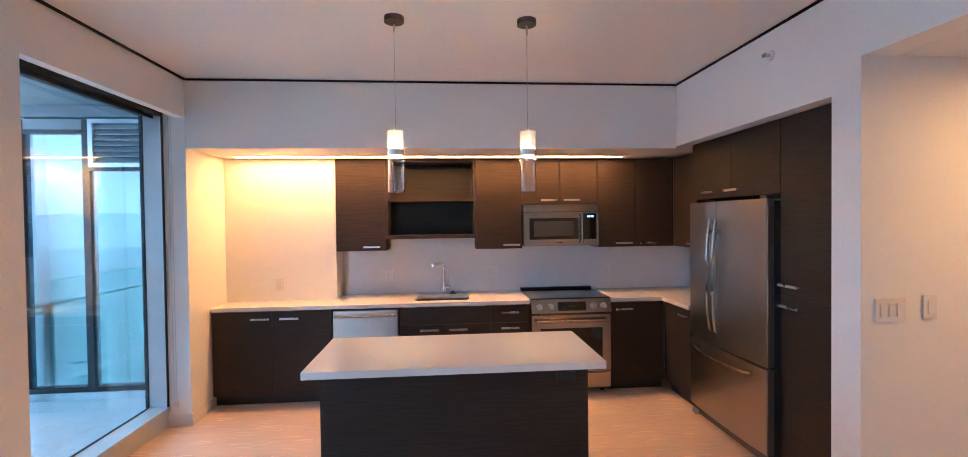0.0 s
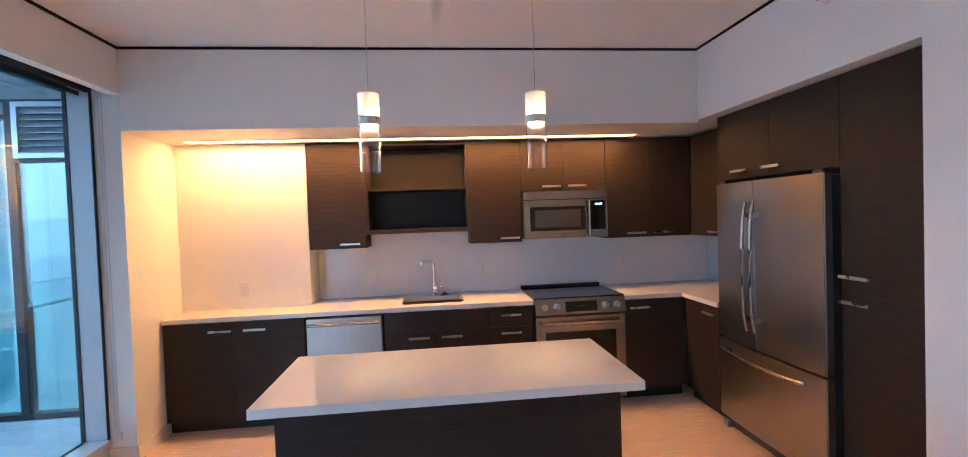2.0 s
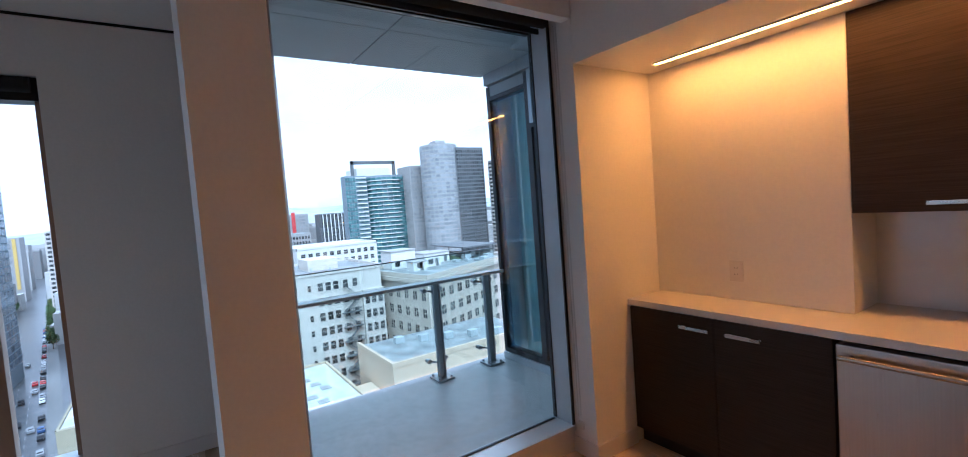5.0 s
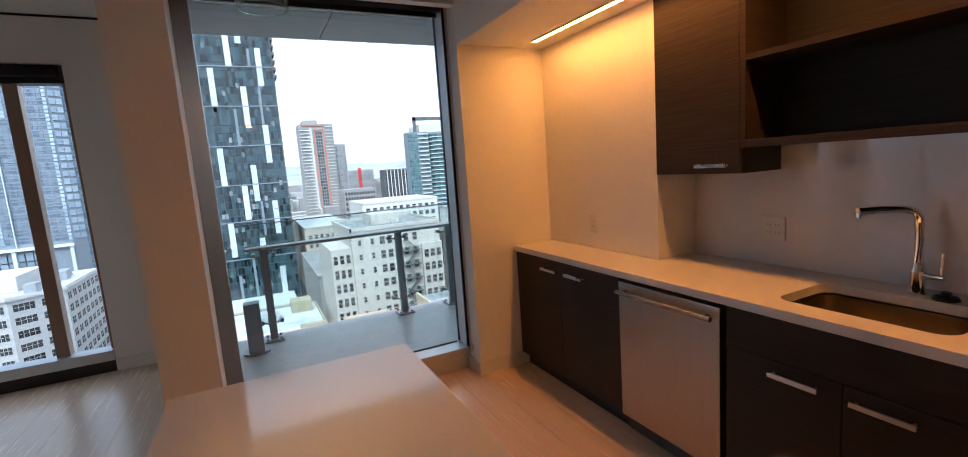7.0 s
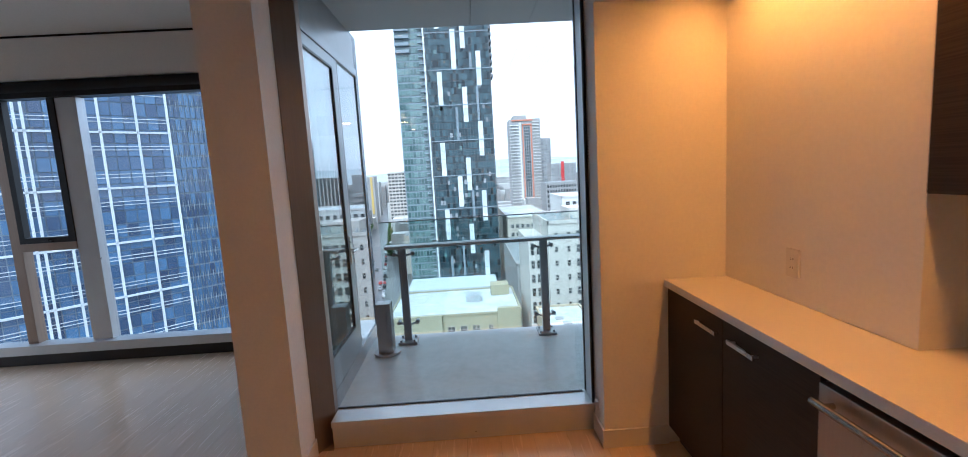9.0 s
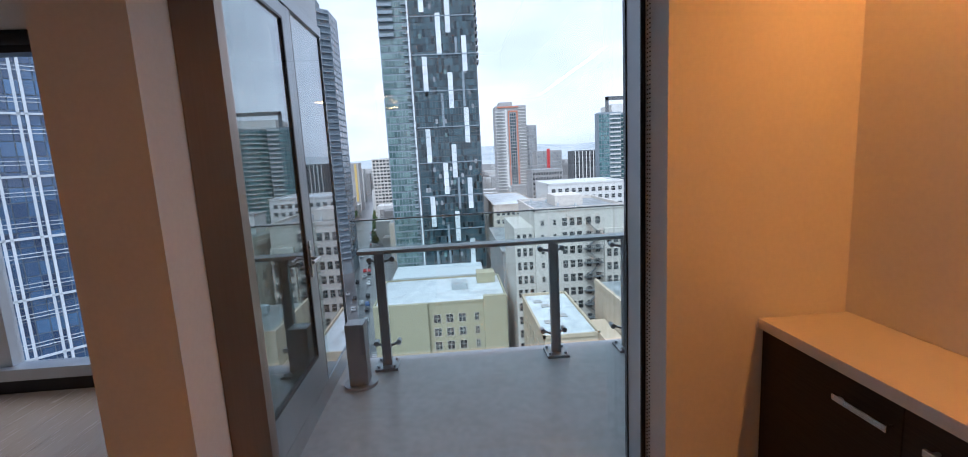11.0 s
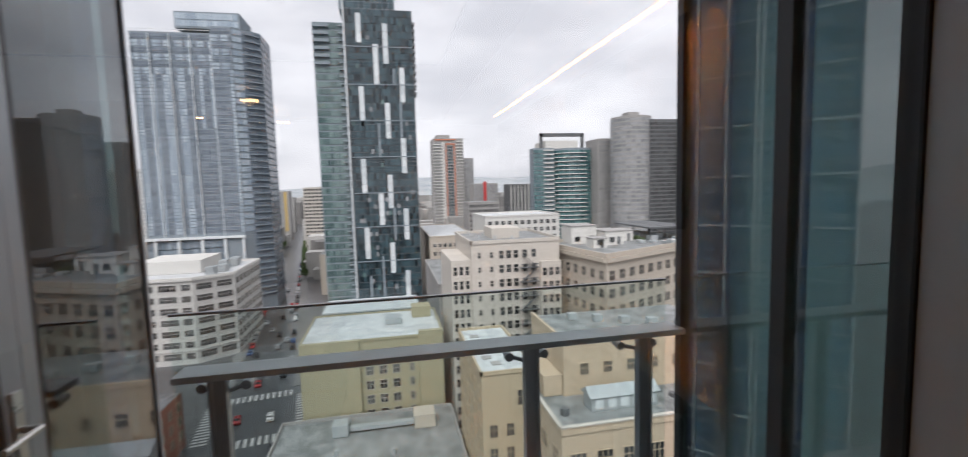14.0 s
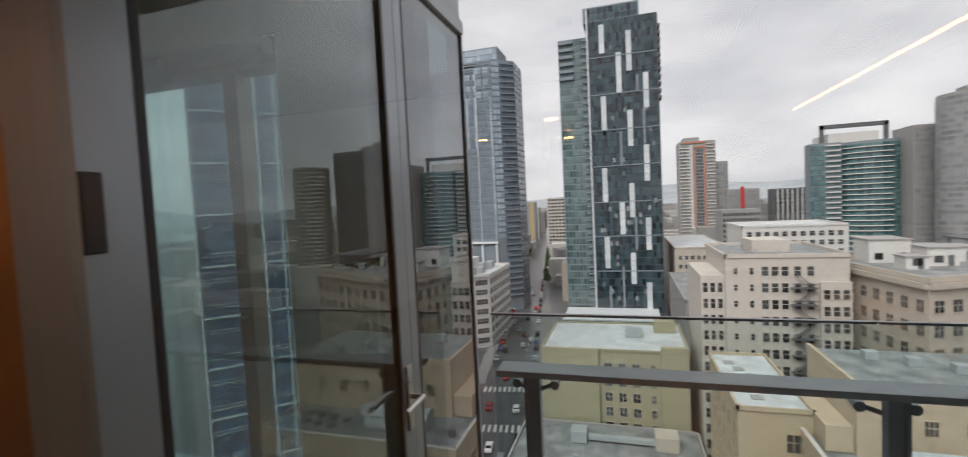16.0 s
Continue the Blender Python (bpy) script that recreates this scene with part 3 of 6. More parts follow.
# microwave
MX0, MX1, MF = 1.838, 2.606, 0.25
mw = thing("microwave_oven", (2.22, 0.42, 1.408), "stainless steel over-range microwave with a black window", "microwave")
part("body", B((MX0, MX1, MF + 0.03, 0.608, 1.412, 1.826)), DARKGREY, mw)
part("top_grille", B((MX0, MX1, MF + 0.006, MF + 0.03, 1.755, 1.828), bev=0.003), STEEL, mw)
part("door_frame", B((MX0, MX0 + 0.055, MF, MF + 0.03, 1.408, 1.75), (MX0 + 0.055, 2.40, MF, MF + 0.03, 1.69, 1.75), (MX0 + 0.055, 2.40, MF, MF + 0.03, 1.408, 1.475), (2.40, 2.44, MF, MF + 0.03, 1.408, 1.75)), STEEL, mw)
part("door_window", B((MX0 + 0.055, 2.40, MF + 0.002, MF + 0.028, 1.475, 1.69)), BLACKGLASS, mw, "black glass window")
part("window_mesh", B((MX0 + 0.10, 2.355, MF + 0.0005, MF + 0.0018, 1.505, 1.66)), DARKGREY, mw, "dark perforated window screen")
bm = tube(bmesh.new(), (2.425, MF - 0.04, 1.435), (2.425, MF - 0.04, 1.735), 0.012)
for z in (1.46, 1.71):
    tube(bm, (2.425, MF, z), (2.425, MF - 0.04, z), 0.008)
smooth(part("handle", bm, STEEL, mw))
pn = part("control_panel", B((2.441, MX1 - 0.022, MF + 0.002, MF + 0.03, 1.475, 1.735)), BLACKGLASS, mw, "black touch control panel")
part("panel_frame", B((MX1 - 0.022, MX1, MF, MF + 0.03, 1.408, 1.75), (2.441, MX1 - 0.022, MF, MF + 0.03, 1.408, 1.475), (2.441, MX1 - 0.022, MF, MF + 0.03, 1.735, 1.75)), STEEL, mw)
for k, x in enumerate((2.492, 2.507, 2.528, 2.543)):
    part("display_digit", B((x, x + 0.010, MF - 0.0005, MF + 0.0015, 1.695, 1.713)), DISPLAY, pn, "lit white clock digit")
part("logo_bar", B((2.17, 2.23, MF - 0.001, MF, 1.437, 1.446)), DARKGREY, mw, "small dark maker's mark")

# refrigerator
FY0, FY1, FS, FX = -1.50, -0.53, -0.962, 3.135
fr = thing("refrigerator", (3.45, -1.0, 0), "stainless steel French-door refrigerator with a bottom freezer", "refrigerator")
part("body", B((FX + 0.075, 3.775, FY0 + 0.012, FY1 - 0.012, 0.03, 1.785), bev=0.004), DARKGREY, fr)


def fridge_front(name, y0, y1, z0, z1):
    """A slightly bowed door."""
    bm = bmesh.new()
    n = 10
    rows_ = []
    for z in (z0, z1):
        row = []
        for k in range(n + 1):
            y = y0 + (y1 - y0) * k / n
            u = (y - (FY0 + FY1) / 2) / ((FY1 - FY0) / 2)
            row.append(bm.verts.new((FX + 0.018 * u * u, y, z)))
        row += [bm.verts.new((FX + 0.072, y1, z)), bm.verts.new((FX + 0.072, y0, z))]
        rows_.append(row)
    a, b = rows_
    m = len(a)
    for k in range(m):
        j = (k + 1) % m
        bm.faces.new((a[k], a[j], b[j], b[k]))
    bm.faces.new(a[::-1]), bm.faces.new(b)
    bmesh.ops.recalc_face_normals(bm, faces=bm.faces)
    edges = [e for e in bm.edges if abs(e.calc_face_angle(0)) > 0.6]
    bmesh.ops.bevel(bm, geom=edges, offset=0.006, segments=2, affect="EDGES")
    return smooth(part(name, bm, STEELV, fr))


d1 = fridge_front("door", FS + 0.002, FY1, 0.675, 1.80)
d2 = fridge_front("door", FY0, FS - 0.002, 0.675, 1.80)
d3 = fridge_front("freezer_drawer", FY0, FY1, 0.085, 0.660)
for d, y in ((d1, FS + 0.038), (d2, FS - 0.038)):
    bm = sweep(bmesh.new(), [(FX - 0.035, y, 0.80), (FX - 0.055, y, 0.92), (FX - 0.064, y, 1.10), (FX - 0.064, y, 1.35), (FX - 0.055, y, 1.52), (FX - 0.035, y, 1.66)], 0.013)
    for z in (0.88, 1.57):
        box(bm, FX - 0.05, FX + 0.006, y - 0.012, y + 0.012, z - 0.018, z + 0.018, bev=0.003)
    smooth(part("handle", bm, STEEL, d, "bowed steel bar handle"))
bm = sweep(bmesh.new(), [(FX - 0.030, FY1 - 0.10, 0.605), (FX - 0.052, FY1 - 0.22, 0.60), (FX - 0.062, FY1 - 0.38, 0.598), (FX - 0.062, FY0 + 0.38, 0.598), (FX - 0.052, FY0 + 0.22, 0.60), (FX - 0.030, FY0 + 0.10, 0.605)], 0.013)
for y in (FY1 - 0.15, FY0 + 0.15):
    box(bm, FX - 0.045, FX + 0.01, y - 0.018, y + 0.018, 0.59, 0.614, bev=0.003)
smooth(part("handle", bm, STEEL, d3, "bowed steel bar handle"))
part("hinge_cover", B((FX + 0.03, FX + 0.14, FY0 + 0.02, FY0 + 0.09, 1.801, 1.822), bev=0.004), DARKGREY, fr)
part("hinge_cover", B((FX + 0.03, FX + 0.14, FY1 - 0.09, FY1 - 0.02, 1.801, 1.822), bev=0.004), DARKGREY, fr)
part("base_grille", B((FX + 0.05, FX + 0.075, FY0 + 0.03, FY1 - 0.03, 0.01, 0.08)), DARKGREY, fr, "grey base grille")
for y in (FY0 + 0.05, FY1 - 0.05):
    part("foot", B((FX + 0.02, FX + 0.075, y - 0.03, y + 0.03, 0.0, 0.04), bev=0.006), GALV, fr)

# island
isl = thing("kitchen_island", (1.1, -1.6, 0), "dark wood kitchen island with a panelled body", "island")
part("front_panel", B((0.375, 1.825, -1.885, -1.863, 0.0, 0.868), bev=0.001), WOOD, isl)
part("end_panel", B((0.375, 0.397, -1.861, -1.32, 0.0, 0.868), bev=0.001), WOOD, isl)
part("end_panel", B((1.803, 1.825, -1.861, -1.32, 0.0, 0.868), bev=0.001), WOOD, isl)
part("body", B((0.40, 1.80, -1.861, -1.345, 0.1, 0.867)), WOODIN, isl)
part("toe_kick", B((0.40, 1.80, -1.40, -1.385, 0.0, 0.099)), KICK, isl)
for k in range(3):
    x = 0.40 + 0.467 * k
    d = part("door", B((x + 0.0015, x + 0.4655, -1.343, -1.323, 0.10, 0.864), bev=0.001), WOOD, isl)
    bm = B((x + 0.15, x + 0.32, -1.302, -1.293, 0.79, 0.808), (x + 0.165, x + 0.173, -1.323, -1.302, 0.795, 0.803), (x + 0.297, x + 0.305, -1.323, -1.302, 0.795, 0.803))
    part("handle", bm, NICKEL, d, "satin nickel bar handle")
part("island_outlet", B((1.645, 1.755, -1.893, -1.886, 0.79, 0.838), bev=0.002), BLACKPLASTIC, isl, "black power outlet")
solid("island_top", B((0.30, 1.905, -1.96, -1.26, 0.87, 0.91), bev=0.002), QUARTZ, "white quartz slab on the kitchen island", "countertop", kind="object")

# pendants over the island
PG = bpy.data.materials.new("pendant_clear_glass")
PG.use_nodes = True
pb = PG.node_tree.nodes["Principled BSDF"]
pb.inputs["Base Color"].default_value, pb.inputs["Roughness"].default_value, pb.inputs["Transmission Weight"].default_value, pb.inputs["IOR"].default_value = (1, 1, 1, 1), 0.0, 1.0, 1.40
FROST = bpy.data.materials.new("pendant_frosted_glass")
FROST.use_nodes = True
pb = FROST.node_tree.nodes["Principled BSDF"]
pb.inputs["Base Color"].default_value, pb.inputs["Roughness"].default_value, pb.inputs["Transmission Weight"].default_value = (0.95, 0.93, 0.9, 1), 0.55, 0.85


def hollow(r, t, z0, z1, x, y, seg=36):
    bm = bmesh.new()
    rg_ = [[bm.verts.new((x + q * math.cos(2 * math.pi * k / seg), y + q * math.sin(2 * math.pi * k / seg), z)) for k in range(seg)] for q, z in ((r, z0), (r, z1), (r - t, z1), (r - t, z0))]
    for i in range(4):
        a, b = rg_[i], rg_[(i + 1) % 4]
        for k in range(seg):
            bm.faces.new((a[k], a[(k + 1) % seg], b[(k + 1) % seg], b[k]))
    bmesh.ops.recalc_face_normals(bm, faces=bm.faces)
    return bm


def pendant(px, py):
    p = thing("pendant_lamp", (px, py, 1.85), "slim glass cylinder pendant lamp hung over the island", "lamp", "pendants over the island")
    bm = tube(bmesh.new(), (px, py, 2.845), (px, py, 2.875), 0.058, seg=32)
    part("canopy", bm, CANOPY, p, "round dark bronze ceiling canopy")
    part("stem", tube(bmesh.new(), (px, py, 2.785), (px, py, 2.845), 0.006), NICKEL, p)
    part("cable", tube(bmesh.new(), (px, py, 2.105), (px, py, 2.785), 0.0018, seg=8), NICKEL, p, "thin steel cable")
    smooth(part("frosted_shade", hollow(0.049, 0.004, 2.097, 2.207, px, py), FROST, p, "frosted upper glass"))
    smooth(part("clear_shade", hollow(0.049, 0.004, 1.85, 2.063, px, py), PG, p, "clear lower glass"))
    smooth(part("metal_band", hollow(0.0505, 0.006, 2.063, 2.097, px, py), NICKEL, p, "satin nickel band"))
    b = part("socket", tube(bmesh.new(), (px, py, 2.067), (px, py, 2.105), 0.040), NICKEL, p)
    part("light_disc", tube(bmesh.new(), (px, py, 2.059), (px, py, 2.0665), 0.036), BULB, b, "lit warm lamp disc")
    part("upper_light", tube(bmesh.new(), (px, py, 2.1055), (px, py, 2.109), 0.030), BULBUP, b, "lit warm lamp disc")


pendant(0.765, -1.61)
pendant(1.551, -1.61)

# light strip recessed under the bulkhead
st = thing("light_strip", (0.96, 0.134, 2.285), "long warm linear light recessed over the counter", "lamp")
part("diffuser", B((-0.895, 2.812, 0.118, 0.150, 2.2935, 2.2985)), LED, st, "glowing warm diffuser")
part("trim_rail", B((-0.90, 2.817, 0.112, 0.1175, 2.292, 2.3015), (-0.90, 2.817, 0.1505, 0.156, 2.292, 2.3015)), ALU, st)


# outlets and switches
def plate(name, label, cx, cz, y, w=0.075, h=0.118, kind="outlet", gangs=1):
    t = thing(name, (cx, y, cz - h / 2), label, kind)
    part("cover_plate", B((cx - w / 2, cx + w / 2, y - 0.009, y, cz - h / 2, cz + h / 2), bev=0.002), PLASTIC, t)
    for g in range(gangs):
        gx = cx + (g - (gangs - 1) / 2) * 0.046
        if kind == "outlet":
            f = part("socket_face", B((gx - 0.017, gx + 0.017, y - 0.0105, y - 0.0085, cz - 0.034, cz + 0.034), bev=0.001), PLASTIC, t)
            for dz in (-0.018, 0.018):
                part("socket_slots", B((gx - 0.008, gx - 0.006, y - 0.0109, y - 0.0104, cz + dz - 0.004, cz + dz + 0.004), (gx + 0.006, gx + 0.008, y - 0.0109, y - 0.0104, cz + dz - 0.004, cz + dz + 0.004)), BLACKPLASTIC, f)
        else:
            part("rocker", B((gx - 0.016, gx + 0.016, y - 0.014, y - 0.0085, cz - 0.033, cz + 0.033), bev=0.002), PLASTIC, t)


plate("wall_outlet", "white outlet on the painted wall panel", -0.571, 1.075, 0.312)
plate("wall_outlet", "white double outlet on the glossy backsplash", 0.425, 1.095, 0.612, w=0.118, gangs=2)
plate("wall_outlet", "white double outlet on the glossy backsplash", 1.545, 1.12, 0.612, w=0.118, gangs=2)
plate("wall_outlet", "white outlet on the backsplash beside the range", 2.83, 1.12, 0.612)
plate("light_switch", "white three-gang light switch on the hall wall", 3.285, 1.20, -2.222, w=0.165, h=0.12, kind="switch", gangs=3)
plate("light_switch", "white single light switch on the hall wall", 3.50, 1.21, -2.222, w=0.072, h=0.12, kind="switch")
sp = thing("sprinkler_head", (3.12, -1.574, 2.68), "small white wall sprinkler head", "sprinkler")
smooth(part("escutcheon", tube(bmesh.new(), (3.129, -1.574, 2.703), (3.120, -1.574, 2.703), 0.034, 0.030), PLASTIC, sp))
part("head", tube(bmesh.new(), (3.120, -1.574, 2.703), (3.085, -1.574, 2.703), 0.010, 0.013), NICKEL, sp, "metal nozzle")
part("deflector", B((3.078, 3.084, -1.592, -1.556, 2.69, 2.715)), NICKEL, sp)

# hall lamp
hl = thing("ceiling_light", (4.1, -3.0, 2.46), "small round warm recessed hall light", "lamp")
part("trim_ring", hollow(0.075, 0.012, 2.462, 2.474, 4.1, -3.0), TRIM, hl)
part("lens", tube(bmesh.new(), (4.1, -3.0, 2.466), (4.1, -3.0, 2.4735), 0.06), glow("hall_lamp_light", (1.0, 0.38, 0.075), 100.0), hl, "glowing warm lens")


# ---- kitchen window, facing the balcony ----
WX = -1.40
win = thing("window_1", (-1.33, -1.14, 0), "tall fixed window with an aluminium frame facing the balcony", "window", kind="structure")
part("window_base", B((-1.40, -1.262, -1.863, -0.352, 0.0, 0.128)), ALU, win, "low metal curb under the window")
part("window_sill", B((WX - 0.03, -1.245, -1.863, -0.352, 0.130, 0.165), bev=0.003), ALU, win, "aluminium window sill")
part("jamb", B((WX - 0.001, -1.263, -0.366, -0.354, 0.166, 2.648)), JAMB, win)
part("jamb_edge", B((WX - 0.03, WX - 0.002, -0.370, -0.352, 0.166, 2.648)), BLACKFRAME, win)
part("jamb_edge", B((-1.262, -1.252, -0.370, -0.3535, 0.166, 2.648)), BLACKFRAME, win)
part("head", B((WX - 0.03, WX + 0.004, -1.863, -0.388, 2.56, 2.648)), BLACKFRAME, win)
part("gasket", B((WX - 0.012, WX + 0.004, -1.863, -0.388, 0.166, 0.171)), BLACKFRAME, win)
pane = part("pane", B((WX - 0.012, WX - 0.004, -1.863, -0.373, 0.1665, 2.559)), PANE, win, "clear window glass")
pane.visible_shadow = False
bl = thing("roller_blind", (-1.25, -1.14, 2.58), "black roller blind rolled up under the bulkhead", "blind")
smooth(part("roll", tube(bmesh.new(), (-1.27, -1.862, 2.60), (-1.27, -0.375, 2.60), 0.042), BLIND, bl))
part("hem_bar", B((-1.318, -1.306, -1.862, -0.385, 2.535, 2.565), bev=0.003), BLACKFRAME, bl)
bm = bmesh.new()
for x in (-1.205, -1.185):
    for k in range(150):
        bmesh.ops.create_icosphere(bm, subdivisions=1, radius=0.0032, matrix=Matrix.Translation((x, -0.366, 2.55 - k * 0.0155)))
part("bead_chain", bm, DARKGREY, bl, "dark grey bead chain loop")
part("chain_guide", B((-1.215, -1.175, -0.366, -0.353, 0.16, 0.21), bev=0.003), PLASTIC, bl, "white chain guide")

# metal corner post
bm = B((-1.42, -1.402, -2.10, -1.9445, 0.0, 2.86))
foot = [(-1.206, -1.943), (-1.352, -1.866), (-1.42, -1.866), (-1.42, -1.943)]
lo_, hi_ = [[bm.verts.new((x, y, z)) for x, y in foot] for z in (0.0, 2.648)]
for k in range(4):
    bm.faces.new((lo_[k], lo_[(k + 1) % 4], hi_[(k + 1) % 4], hi_[k]))
bm.faces.new(lo_[::-1]), bm.faces.new(hi_)
bmesh.ops.recalc_face_normals(bm, faces=bm.faces)
solid("window_post", bm, BRONZE, "broad brushed bronze metal post at the window corner", "post")

# ---- balcony ----
bal = solid("balcony_floor", B((-3.16, -1.403, -2.11, 0.50, -0.30, -0.02)), CONCRETE, "stained grey concrete balcony floor", "floor")
solid("balcony_soffit", B(*[(x0, x1, y0, y1, 2.83, 2.85) for x0, x1 in ((-3.12, -2.305), (-2.297, -1.43)) for y0, y1 in ((-2.10, -0.904), (-0.896, 0.44))], (-3.12, -1.43, -2.10, 0.44, 2.852, 3.04)), SOFFIT, "grey panelled balcony ceiling", "ceiling")

# glazed wall to the south, with the door
sw = thing("balcony_door_wall", (-2.2, -1.93, 0), "aluminium glazed wall with a closed glass balcony door", "window", kind="structure")
YD0, YD1 = -2.06, -1.98
part("threshold", B((-3.24, -1.425, YD0, YD1, -0.02, 0.10)), DOORALU, sw)
part("head_panel", B((-3.24, -1.425, YD0 + 0.02, YD1 - 0.01, 2.52, 2.828)), GALV, sw)
part("head_rail", B((-3.24, -1.425, YD0, YD1 + 0.008, 2.455, 2.519), bev=0.003), DOORALU, sw)
part("hinge_jamb", B((-1.488, -1.425, YD0, YD1 + 0.006, 0.101, 2.454), bev=0.003), DOORALU, sw)
part("mullion", B((-2.568, -2.51, YD0, YD1, 0.101, 2.454), bev=0.003), DOORALU, sw)
part("gasket", B((-2.588, -2.569, YD0 + 0.02, YD1 - 0.002, 0.101, 2.454)), BLACKFRAME, sw)
part("end_trim", B((-3.24, -3.228, YD0, YD1, 0.101, 2.454)), DOORALU, sw)
part("pane", B((-3.227, -2.589, YD1 - 0.018, YD1 - 0.010, 0.101, 2.454)), SPANDREL, sw, "dark reflective fixed glass")
dr = part("door_leaf", B((-1.585, -1.490, YD0 + 0.01, YD1, 0.104, 2.45), (-2.507, -2.43, YD0 + 0.01, YD1, 0.104, 2.45), (-2.429, -1.586, YD0 + 0.01, YD1, 0.104, 0.33), (-2.429, -1.586, YD0 + 0.01, YD1, 2.375, 2.45)), DOORALU, sw)
part("door_glass", B((-2.429, -1.586, YD1 - 0.018, YD1 - 0.010, 0.331, 2.374)), DOORGLASS, dr, "reflective door glass")
part("glass_gasket", B((-2.4295, -2.414, YD1 - 0.009, YD1 + 0.002, 0.33, 2.375), (-1.601, -1.5855, YD1 - 0.009, YD1 + 0.002, 0.33, 2.375), (-2.414, -1.601, YD1 - 0.009, YD1 + 0.002, 0.33, 0.345), (-2.414, -1.601, YD1 - 0.009, YD1 + 0.002, 2.36, 2.375)), BLACKFRAME, dr)
bm = tube(bmesh.new(), (-2.468, YD1, 0.96), (-2.468, YD1 + 0.055, 0.96), 0.010)
tube(bm, (-2.472, YD1 + 0.055, 0.96), (-2.34, YD1 + 0.055, 0.957), 0.010)
box(bm, -2.485, -2.451, YD1, YD1 + 0.010, 0.84, 1.07, bev=0.003)
smooth(part("door_handle", bm, NICKEL, dr, "satin lever handle with a long plate"))
for z in (0.84, 1.63):
    part("hinge", B((-1.512, -1.478, YD1 - 0.002, YD1 + 0.022, z - 0.06, z + 0.06), bev=0.004), BLACKFRAME, dr, "dark butt hinge")

# glazed wall to the north, of the flat next door
YN = 0.43
nw = thing("balcony_side_wall", (-2.2, 0.5, 0), "blue glazed wall of the neighbouring flat beside the balcony", "window", kind="structure")
part("base_sill", B((-3.02, -1.403, YN - 0.03, YN + 0.10, -0.02, 0.05), bev=0.003), ALU, nw, "pale metal sill")
part("bottom_rail", B((-3.02, -1.403, YN - 0.01, YN + 0.08, 0.051, 0.10)), BLACKFRAME, nw)
part("mullion", B((-2.44, -2.375, YN - 0.012, YN + 0.08, 0.101, 2.70)), BLACKFRAME, nw)
part("end_mullion", B((-3.02, -2.975, YN - 0.012, YN + 0.08, 0.101, 2.70)), BLACKFRAME, nw)
part("end_mullion", B((-1.418, -1.403, YN - 0.004, YN + 0.08, 0.101, 2.20)), BLACKFRAME, nw)
part("upper_panel", B((-1.481, -1.403, YN, YN + 0.02, 2.236, 2.70)), SOFFIT, nw)
part("head_panel", B((-3.04, -1.403, YN - 0.02, YN + 0.09, 2.72, 2.828)), SOFFIT, nw, "pale metal fascia")
part("head_rail", B((-2.974, -2.441, YN - 0.012, YN + 0.08, 2.56, 2.60)), BLACKFRAME, nw)
part("upper_panel", B((-2.974, -2.441, YN, YN + 0.02, 2.601, 2.70)), SOFFIT, nw)
part("pane", B((-2.974, -2.441, YN + 0.01, YN + 0.02, 0.101, 2.559)), NORTHGLASS, nw, "reflective blue glass")
part("pane", B((-2.374, -1.419, YN + 0.01, YN + 0.02, 0.101, 2.20)), NORTHGLASS, nw, "reflective blue glass")
part("transom", B((-2.374, -1.403, YN - 0.012, YN + 0.08, 2.201, 2.235)), BLACKFRAME, nw)
lv = part("louvre_frame", B((-2.372, -2.33, YN - 0.03, YN + 0.04, 2.236, 2.70), (-1.53, -1.482, YN - 0.03, YN + 0.04, 2.236, 2.70), (-2.33, -1.53, YN - 0.03, YN + 0.04, 2.236, 2.275), (-2.33, -1.53, YN - 0.03, YN + 0.04, 2.66, 2.70)), ALU, nw, "pale louvre vent frame")
for k in range(7):
    bm = box(bmesh.new(), -2.329, -1.531, -0.004, 0.004, -0.030, 0.030)
    bmesh.ops.transform(bm, matrix=pose(0, YN + 0.005, 2.305 + k * 0.054, -38, 0, 0), verts=bm.verts)
    part("louvre_blade", bm, ALU, lv)
part("louvre_back", B((-2.33, -1.53, YN + 0.045, YN + 0.055, 2.236, 2.70)), BLACKFRAME, nw)
NBLIND = material("teal_grey_blind", (0.52, 0.77, 0.78), 0.8, amount=0.1, scale=(2, 2, 30))
part("blind", B((-2.97, -1.404, YN + 0.25, YN + 0.26, 0.0, 2.70)), NBLIND, nw, "closed grey-green blind behind the glass")
part("room_shell", B((-3.02, -1.404, YN + 0.40, YN + 0.45, 0.0, 3.0), (-3.03, -3.021, YN + 0.081, YN + 0.45, 0.0, 3.0)), ALU, nw)

